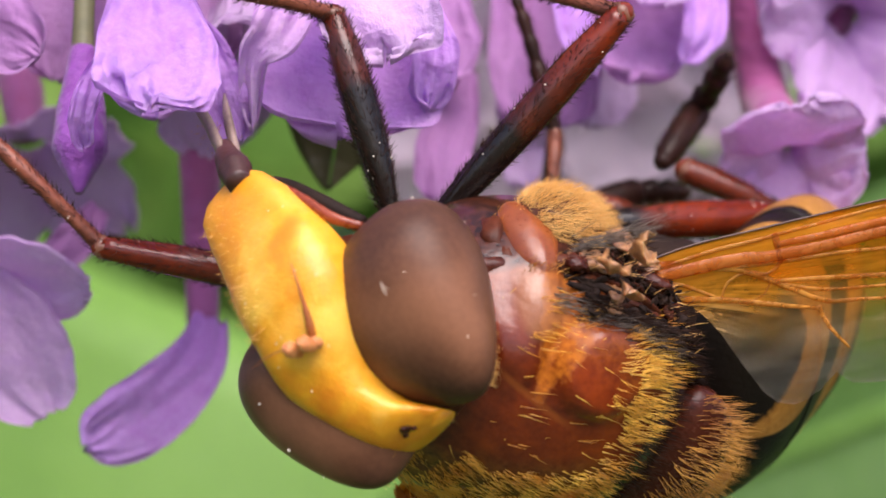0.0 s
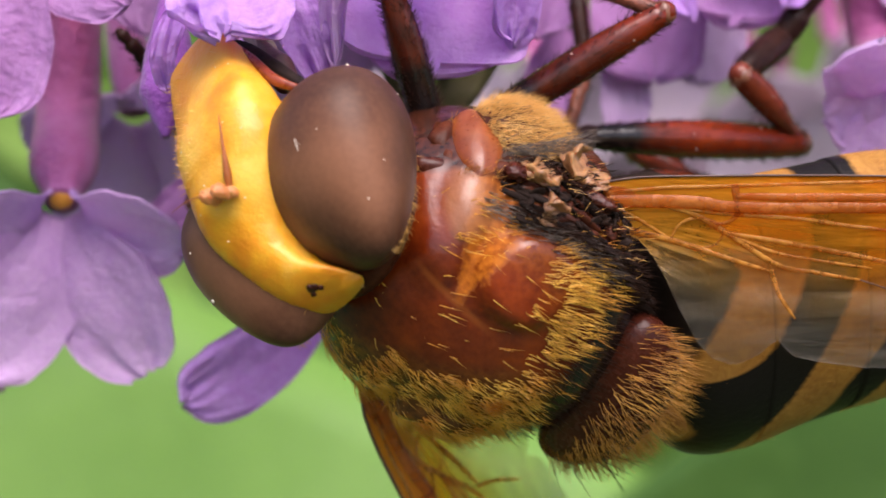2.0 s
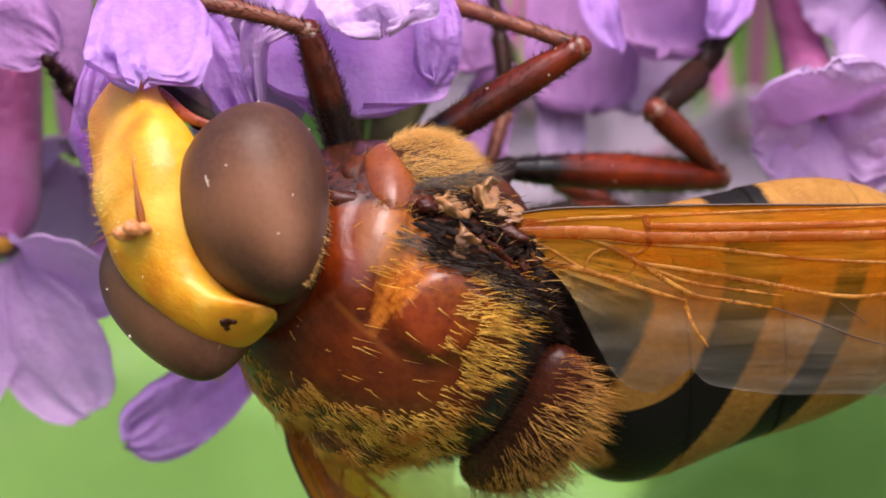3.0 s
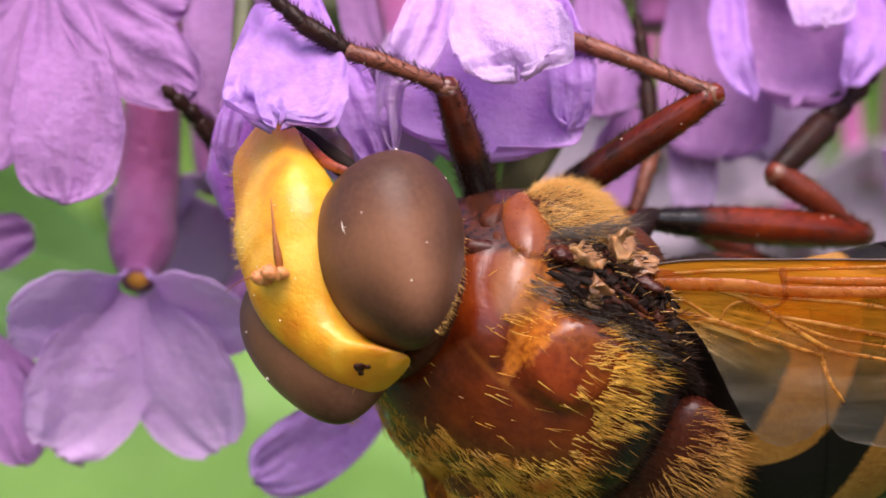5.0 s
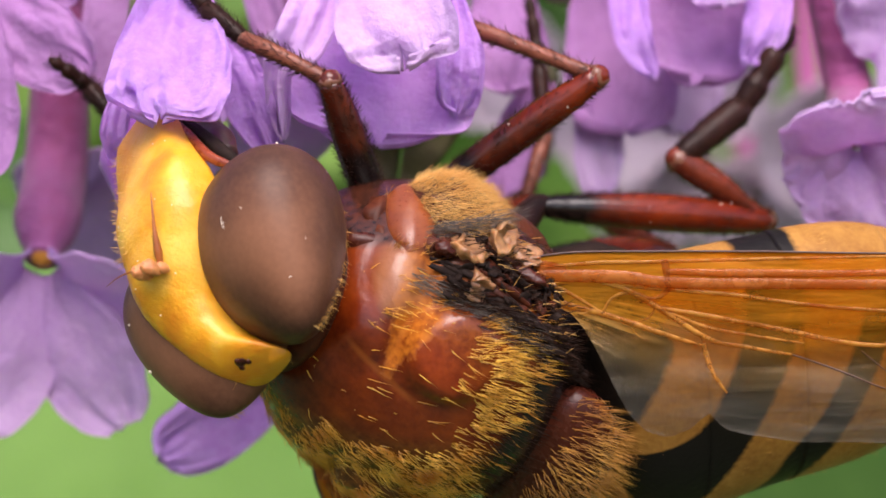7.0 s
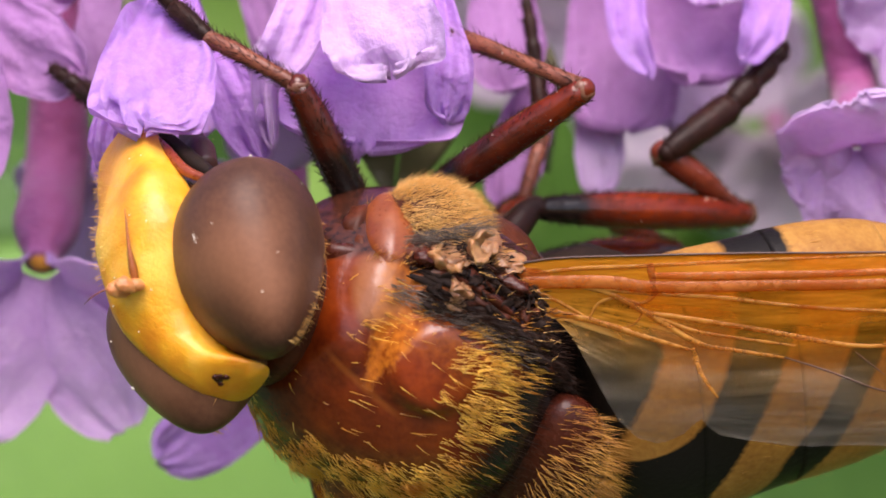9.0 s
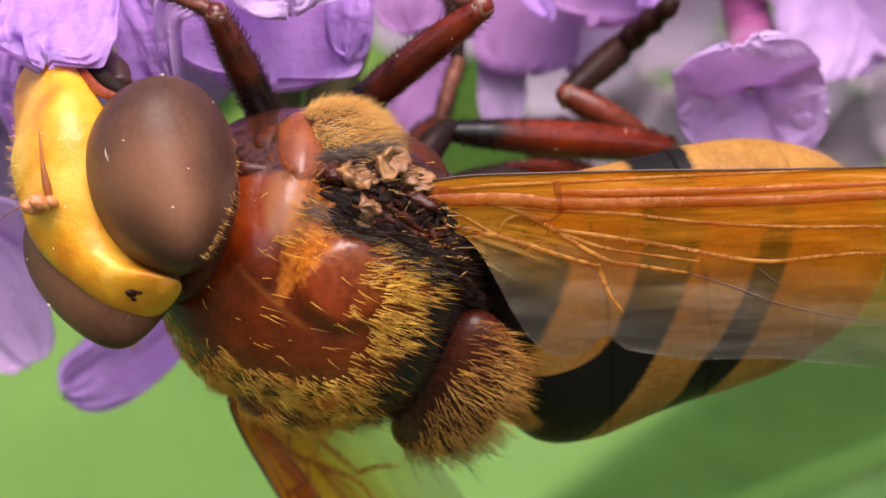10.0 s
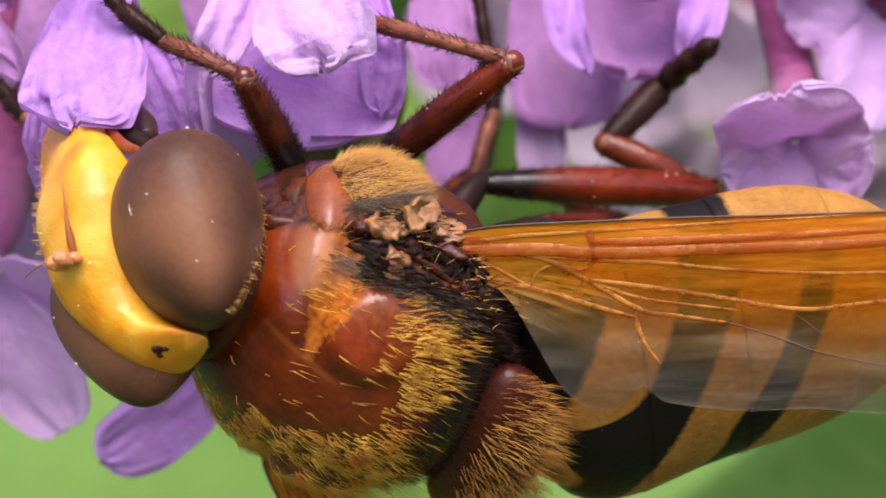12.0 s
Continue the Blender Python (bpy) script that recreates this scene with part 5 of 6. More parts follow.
    # side of the thorax: swollen orange callus, hairy pad, dark plates and pale wing-root sclerites
    mesh_object("pleural_plate", *ellipsoid((-0.35, -1.95, -0.45), (1.5, 0.75, 1.2), 24, 32, 0.05, 2), PLEURA, fly, SIDE, "dark red-brown side plate")
    v, f = ellipsoid((0, 0, 0), (0.54, 0.48, 0.98), 26, 32, 0.06, 5)
    v[:, :2] *= (1.0 - 0.24 * v[:, 2])[:, None]
    v[:, 0] -= 0.10 * v[:, 2]
    mesh_object("callus", v + np.array([0.94, -2.42, 0.42]), f, CALLUS, fly, SIDE, "smooth orange-brown drop-shaped callus")
    for c, r, tl in (((1.50, -2.30, 0.20), (0.30, 0.34, 0.55), 10), ((1.42, -2.22, 0.75), (0.22, 0.26, 0.40), -20), ((0.50, -2.50, 1.02), (0.26, 0.20, 0.20), 15)):
        mesh_object("side_plate", *ellipsoid((0, 0, 0), r, 14, 18, 0.3, c[0] * 5), PLEURA, fly, SIDE @ Matrix.Translation(Vector(c) * MM) @ pose(0, 0, 0, 0, tl, 0), "dark brown side plate beside the callus")
    mesh_object("shoulder_plate", *ellipsoid((1.45, -2.02, 1.02), (0.66, 0.36, 0.20), 16, 22, 0.12, 6), SCUTELLUM, fly, SIDE, "brown shoulder plate")
    mesh_object("hairy_pad", *ellipsoid((0.30, -2.72, -0.12), (0.85, 0.50, 0.72), 20, 26, 0.06, 8), PLEURA, fly, SIDE, "side pad under buff fur")
    roots, nor = [], []
    while len(roots) < 4600:
        d = rng.normal(0, 1, 3)
        d /= np.linalg.norm(d)
        if d[1] > 0.3 or (d[0] > 0.75 and d[2] > 0.3):
            continue
        roots.append(np.array([0.30, -2.72, -0.12]) + d * np.array([0.85, 0.50, 0.72]) * 0.98)
        nor.append(d)
    mesh_object("pad_fur", *hair_mesh(roots, nor, rng.uniform(0.10, 0.34, len(roots)), (-0.9, -0.2, 0.1), 0.0045, 0.55, 0.3, rng), HAIR_TAN, fly, SIDE, "dense buff fur")["kind"] = "stuff"
    roots, nor = [], []
    for a in rng.uniform(0.3, 5.2, 420):
        roots.append((0.94 + 0.56 * math.cos(a) + 0.05 * rng.standard_normal(), -2.42 + 0.1 * rng.standard_normal(), 0.45 - 0.86 * math.sin(a) + 0.06 * rng.standard_normal()))
        nor.append((0.5 * math.cos(a), -0.8, -0.5 * math.sin(a)))
    mesh_object("callus_fringe", *hair_mesh(roots, nor, rng.uniform(0.08, 0.22, len(roots)), (-0.6, -0.4, -0.2), 0.006, 0.4, 0.2, rng), HAIR_BROWN, fly, SIDE, "tan fringe round the callus")["kind"] = "stuff"
    mesh_object("neck", *tube([(2.4, -0.5, -0.2), (3.0, -0.6, -0.1), (3.6, -0.7, 0.1)], [1.2, 0.9, 0.9], 14, 20), PLEURA, fly, SIDE, "short brown neck")
    beige, brown = (SCLERITE, "beige wing-root sclerite"), (SCUTELLUM, "brown wing-root sclerite")
    for c, r, tilt, kind in (((-0.10, -2.72, 0.98), (0.34, 0.14, 0.30), 25, beige), ((-0.62, -2.92, 0.42), (0.24, 0.12, 0.46), -15, beige), ((-1.10, -2.72, 0.56), (0.32, 0.12, 0.30), 50, beige),
                             ((-0.46, -2.44, 1.46), (0.14, 0.12, 0.30), 20, beige), ((0.28, -2.66, 1.12), (0.22, 0.14, 0.24), 60, brown), ((-1.25, -2.56, 0.98), (0.34, 0.12, 0.16), 20, brown)):
        turn = Matrix.Translation(Vector(c) * MM) @ pose(0, 0, 0, 0, tilt, 0)
        v, f = ellipsoid((0, 0, 0), r, 20, 26, 0.35 if kind is beige else 0.3, c[0] * 7)
        if kind is beige:
            # a curled shell, hollow towards the outside
            v[:, 1] += 0.9 * r[1] * np.exp(-(v[:, 0] ** 2 / r[0] ** 2 + v[:, 2] ** 2 / r[2] ** 2) / 0.35) * (v[:, 1] < 0.02)
        mesh_object("sclerite", v, f, kind[0], fly, SIDE @ turn, kind[1])
    for mat, count, lb in ((SCLERITE, 5, "pale torn-looking flakes of cuticle at the wing root"), (BLACK, 44, "dark folds of cuticle at the wing root"), (PLEURA, 9, "brown folds of cuticle at the wing root")):
        bits = []
        for i in range(count):
            x = rng.uniform(-2.0, 0.4)
            z = 0.90 - 0.10 * x + rng.normal(0, 0.30)
            p = np.array([x, -math.sqrt(max(3.0, 8.0 - 0.62 * x * x - z * z)) - rng.uniform(-0.02, 0.08), z])
            v, f = ellipsoid((0, 0, 0), (rng.uniform(0.06, 0.20), 0.035, rng.uniform(0.05, 0.13)), 11, 14, 0.5, rng.uniform(0, 50))
            turn = np.array(pose(0, 0, 0, rng.normal(0, 35), rng.uniform(0, 180), rng.normal(0, 35)))[:3, :3]
            bits.append((v @ turn.T + p, f))
        mesh_object("cuticle_folds", *join(bits), mat, fly, SIDE, lb)["kind"] = "stuff"
    for i in range(6):
        z, dip = 0.55 + 0.16 * i, rng.uniform(-0.15, 0.15)
        xs = np.linspace(rng.uniform(0.1, 0.6), rng.uniform(-2.0, -1.2), 6)
        path = [(x, -math.sqrt(max(2.5, 8.1 - 0.62 * x * x - (z - 0.12 * x) ** 2)) + 0.05, z - 0.12 * x + dip * math.sin(3 * x + i)) for x in xs]
        mesh_object("cuticle_fold", *tube(path, [0.02, rng.uniform(0.03, 0.07), 0.03, rng.uniform(0.03, 0.06), 0.02], 22, 9, 1.8), (BLACK, PLEURA, BLACK)[i % 3], fly, SIDE, "fold of cuticle running to the wing root")
    for pts, mat, lb in (([(1.99, -3.05, 1.76), (1.76, -3.12, 1.70), (1.64, -3.18, 1.46), (1.80, -3.2, 1.26), (1.95, -3.15, 1.40)], SCLERITE_PALE, "curled cream shell at the wing root"),
                         ([(1.14, -3.05, 1.62), (1.05, -3.15, 1.36), (1.28, -3.2, 1.17), (1.47, -3.12, 1.28)], SCLERITE_PALE, "curled cream shell at the wing root"),
                         ([(1.30, -3.1, 1.00), (1.42, -3.15, 0.80), (1.62, -3.12, 0.74)], SCLERITE, "beige shell at the wing root")):
        v, f = tube(pts, [0.02, 0.075, 0.12, 0.075, 0.02], 30, 16, 1.8)
        v = v + np.array([[0.11 * noise.noise(Vector(p) * 3.6 + Vector((k * 5.0, 0, 0))) for k in range(3)] for p in v]) + np.array([[0.06 * noise.noise(Vector(p) * 8.0 + Vector((k * 5.0, 0, 0))) for k in range(3)] for p in v])
        mesh_object("sclerite", v, f, mat, fly, None, lb)
    roots = [(0.45 + 1.3 * u + 0.05 * rng.standard_normal(), -3.05 - 0.1 * rng.random(), 1.62 + 0.22 * u + 0.06 * rng.standard_normal()) for u in rng.uniform(0, 1, 120)]
    mesh_object("wing_root_hair", *hair_mesh(roots, np.tile([0.2, -0.5, 0.1], (120, 1)), rng.uniform(0.3, 0.7, 120), (1, -0.05, 0.12), 0.008, 0.85, 0.05, rng), HAIR_GREY, fly, None, "bunch of long grey-brown hairs over the wing root")["kind"] = "stuff"
    roots, nor = [], []
    for i in range(330):
        x = rng.uniform(-2.4, 0.45)
        z = 0.95 - 0.18 * x + rng.normal(0, 0.16) if i % 2 else rng.uniform(0.1, 1.0)
        roots.append((x, -math.sqrt(max(2.0, 8.4 - 0.65 * x * x - z * z)) - 0.05 * rng.random(), z))
        nor.append((rng.normal(0, 0.5), -1, rng.normal(0.1, 0.5)))
    cut = 290
    mesh_object("wing_root_hair", *hair_mesh(roots[:cut], nor[:cut], rng.uniform(0.12, 0.34, cut), (-1, 0, 0.2), 0.011, 0.6, 0.1, rng), HAIR_BLACK, fly, SIDE, "dark hairs round the wing root")["kind"] = "stuff"
    mesh_object("wing_root_hair", *hair_mesh(roots[cut:], nor[cut:], rng.uniform(0.15, 0.3, len(roots) - cut), (-1, 0, 0.2), 0.008, 0.6, 0.1, rng), HAIR_TAN, fly, SIDE, "buff hairs round the wing root")["kind"] = "stuff"


# abdomen: x forward, y left, z up; the plates overlap backwards
def rear_point(x, b, grow=1.0):
    u = max(-0.999, min(0.999, x / 4.0))
    rf = (1 - abs(u) ** (2.3 if u < 0 else 6.0)) ** 0.5 * grow
    half = 3.02 if math.cos(b) < 0 else np.interp(x, [-4.0, 0.0, 1.0, 2.2, 4.0], [2.0, 2.15, 2.35, 2.75, 3.1])
    return np.array([x, half * rf * math.cos(b), (2.0 if math.sin(b) > 0 else 1.35) * rf * math.sin(b)])


def build_abdomen():
    first = None
    for x0, x1, gr, lb in ((3.96, 1.95, 0.985, "dark-fronted amber first plate"), (2.05, 0.10, 0.995, "amber plate with a broad black band"),
                           (0.20, -1.90, 1.005, "amber plate with a black band"), (-1.80, -3.98, 1.0, "amber rear plate")):
        g = np.array([[rear_point(x, b, gr) for b in np.linspace(0, 2 * np.pi, 72, endpoint=False)] for x in np.linspace(x0, x1, 22)])
        tg = mesh_object("tergite" if first else "abdomen", *rings(g), TERGITE, first or fly, None if first else REAR, lb)
        first = first or tg
        roots, nor = [], []
        for _ in range(240):
            x, b = rng.uniform(min(x0, x1), max(x0, x1)), rng.uniform(-0.3, np.pi + 0.3)
            p = rear_point(x, b, gr)
            along = -x + 0.57 * p[1] + 0.35 * max(0.0, abs(p[1]) - 2.3)
            if any(lo - 0.45 < along < hi + 0.15 for lo, hi in BANDS):
                continue
            roots.append(p)
            nor.append(p * np.array([0.02, 0.25, 0.5]) + 1e-3)
        nor = np.array(nor)
        nor /= np.linalg.norm(nor, axis=1)[:, None]
        mesh_object("abdomen_hair", *hair_mesh(roots, nor, rng.uniform(0.10, 0.2, len(roots)), (-1, 0, 0), 0.0035, 0.8, 0.1, rng), HAIR_BROWN, first, None, "fine short buff hair")["kind"] = "stuff"
    mesh_object("basal_plate", *ellipsoid((0, 0, 0), (0.80, 0.9, 0.62), 24, 32, 0.06, 7), AMBER, first, REAR.inverted() @ Matrix.Translation((Vector((3.35, 1.25, -4.12)) - ROOT) * MM), "amber side of the first plate behind the scutellum")
    mesh_object("waist", *ellipsoid(tuple(Vector((2.7, 1.5, -1.3)) - ROOT), (1.5, 1.3, 1.5), 20, 28, 0.08, 4), BLACK, fly, None, "black waist between thorax and abdomen")
    return first


# wings: x from the hinge to the tip, y from the trailing to the leading edge, z up
def wing_edges(x):
    lead = np.interp(x, [0, 0.25, 0.6, 1.4, 4, 6.5, 9, 11, 13.5, 14.8, 15.2], [0.10, 0.24, 0.33, 0.38, 0.36, 0.30, 0.24, 0.06, -0.5, -1.3, -1.9])
    trail = np.interp(x, [0, 0.5, 1.0, 1.3, 1.67, 1.96, 2.25, 2.64, 3.04, 3.34, 3.63, 4.12, 4.81, 6.45, 9, 11, 13, 14.4, 15.2],
                      [-0.3, -0.5, -0.78, -1.2, -2.0, -2.56, -2.89, -3.03, -2.83, -2.50, -2.86, -2.98, -3.08, -3.12, -3.5, -3.6, -3.3, -2.7, -2.0])
    return lead, trail


def wing_surface(x, y):
    pucker = 0.11 * noise.noise(Vector((x * 0.8 - y * 0.5, y * 1.9 + x * 0.5, 5.0))) * max(0.0, min(1.0, -y - 0.5))
    return np.array([x, y, 0.10 * math.sin(y * 2.6 + 0.3 * x) * min(1, x) - 0.02 * y * y + 0.05 * noise.noise(Vector((x, y, 0))) + pucker])


VEINS = (
    ("costa", [(0, 0.10), (0.25, 0.24), (0.6, 0.33), (1.4, 0.38), (4, 0.36), (6.5, 0.30), (9, 0.24), (11, 0.06), (13.5, -0.5)], 0.030, 1),
    ("subcosta", [(0.35, 0.10), (1.4, 0.18), (2.6, 0.20), (5, 0.24), (7.5, 0.26)], 0.014, 0),
    ("radius", [(0.15, -0.02), (0.43, -0.03), (1.9, -0.07), (2.58, -0.17), (4.4, -0.20), (6.45, -0.23), (9, -0.2), (12, -0.4)], 0.046, 2),
    ("radius_rim", [(2.59, 0.02), (4.34, -0.02), (6.45, -0.03), (9, 0.0)], 0.028, 2),
    ("radial_fork", [(1.3, -0.14), (2.0, -0.24), (2.68, -0.31), (3.75, -0.40), (4.82, -0.57), (6.45, -0.72), (9, -0.8), (12.5, -1.0)], 0.015, 0),
    ("radial_sector", [(2.48, -0.65), (2.9, -0.72), (3.45, -0.82), (4.77, -1.09), (6.2, -1.35), (8, -1.25), (11, -1.4), (13.6, -1.7)], 0.017, 0),
    ("media", [(1.45, -0.16), (1.9, -0.30), (2.48, -0.65), (3.35, -1.22), (4.0, -1.36), (4.82, -1.51)], 0.020, 0),
    ("media_end", [(4.80, -1.505), (5.79, -1.86), (6.45, -2.12), (7.6, -2.4), (8.8, -2.5)], 0.020, 1),
    ("cubitus", [(0.55, -0.42), (0.91, -0.60), (1.5, -0.76), (2.38, -1.05), (3.3, -1.36)], 0.024, 0),
    ("anal_vein", [(3.26, -1.30), (3.32, -1.55), (3.42, -1.80), (3.66, -2.16)], 0.017, 0),
    ("basal_cell", [(1.5, -0.75), (1.62, -0.52), (1.80, -0.40), (2.05, -0.38), (2.29, -0.46), (2.40, -0.66), (2.25, -0.86), (1.98, -0.92)], 0.012, 0),
    ("basal_vein", [(0.25, -0.12), (0.8, -0.30), (1.3, -0.62), (1.5, -0.75)], 0.015, 0),
    ("fold_vein", [(2.5, -0.67), (3.3, -1.0), (4.2, -1.18), (5.0, -1.3)], 0.012, 0),
    ("crossvein", [(2.57, 0.24), (2.60, 0.02), (2.63, -0.18)], 0.026, 2),
    ("crossvein", [(2.60, -0.16), (2.64, -0.30), (2.48, -0.45), (2.29, -0.46)], 0.018, 0),
    ("crossvein", [(6.0, -1.45), (6.2, -1.62), (6.5, -1.86)], 0.016, 1),
    ("crossvein", [(8.8, -2.45), (9.2, -1.9), (9.0, -1.25)], 0.016, 1))


def build_wing(m, mirror, label, heavy=1.0):
    n, k = 90, 30
    sy = -1 if mirror else 1
    top = []
    for i in range(n):
        x = 15.2 * (i / (n - 1)) ** 1.15
        lead, trail = wing_edges(x)
        for j in range(k):
            y = lead + (trail - lead) * j / (k - 1)
            top.append(wing_surface(x, y))
    top = np.array(top)
    v = np.vstack([top, top - [0, 0, 0.012]])
    v[:, 1] *= sy
    o = n * k
    f = [(i * k + j, (i + 1) * k + j, (i + 1) * k + j + 1, i * k + j + 1) for i in range(n - 1) for j in range(k - 1)]
    rim = [i * k for i in range(n)] + [(n - 1) * k + j for j in range(1, k)] + [i * k + k - 1 for i in range(n - 2, -1, -1)] + [j for j in range(k - 2, 0, -1)]
    f = f + [tuple(q + o for q in reversed(face)) for face in f] + [(rim[i], rim[(i + 1) % len(rim)], rim[(i + 1) % len(rim)] + o, rim[i] + o) for i in range(len(rim))]
    wing = mesh_object("wing", v, f, MEMBRANE_MIRROR if mirror else MEMBRANE, fly, m, label)
    for name, pts, r, dark in VEINS:
        r *= heavy * (1.3 if dark == 1 and heavy > 1.5 else 1.0)
        c = np.array([wing_surface(x, y) for x, y in smooth_path([(x, y, 0) for x, y in pts], 34)[:, :2]])
        c[:, 1] *= sy
        mesh_object(name, *tube(c, [k * r * (0.6 if dark == 1 else 1.0) for k in (0.65, 0.85, 0.72, 0.6, 0.3)], 34, 8, 1.0 if dark == 1 else 2.2), (VEIN, VEIN_DARK, VEIN_ROSE)[dark], wing, None)
    v, f = ellipsoid((0.45, 0.12, 0.02), (0.55, 0.14, 0.05), 14, 18, 0.2, 3)
    v[:, 1] *= sy
    mesh_object("basicosta", v, f, VEIN_ROSE, wing, None, "rosy plate at the base of the wing")
    return wing


WING_NEAR = in_fly(frame_matrix((1.20, -1.45, -0.38), (1.0, -0.06, 0.02), (-0.06, -0.985, -0.16)))
WING_FAR = in_fly(frame_matrix((-2.4, 2.2, -3.9), (0.42, 0.35, -0.85), (0.5, -0.80, -0.10)))
MEMBRANE_MIRROR = make_membrane(-1.0, 1.1)

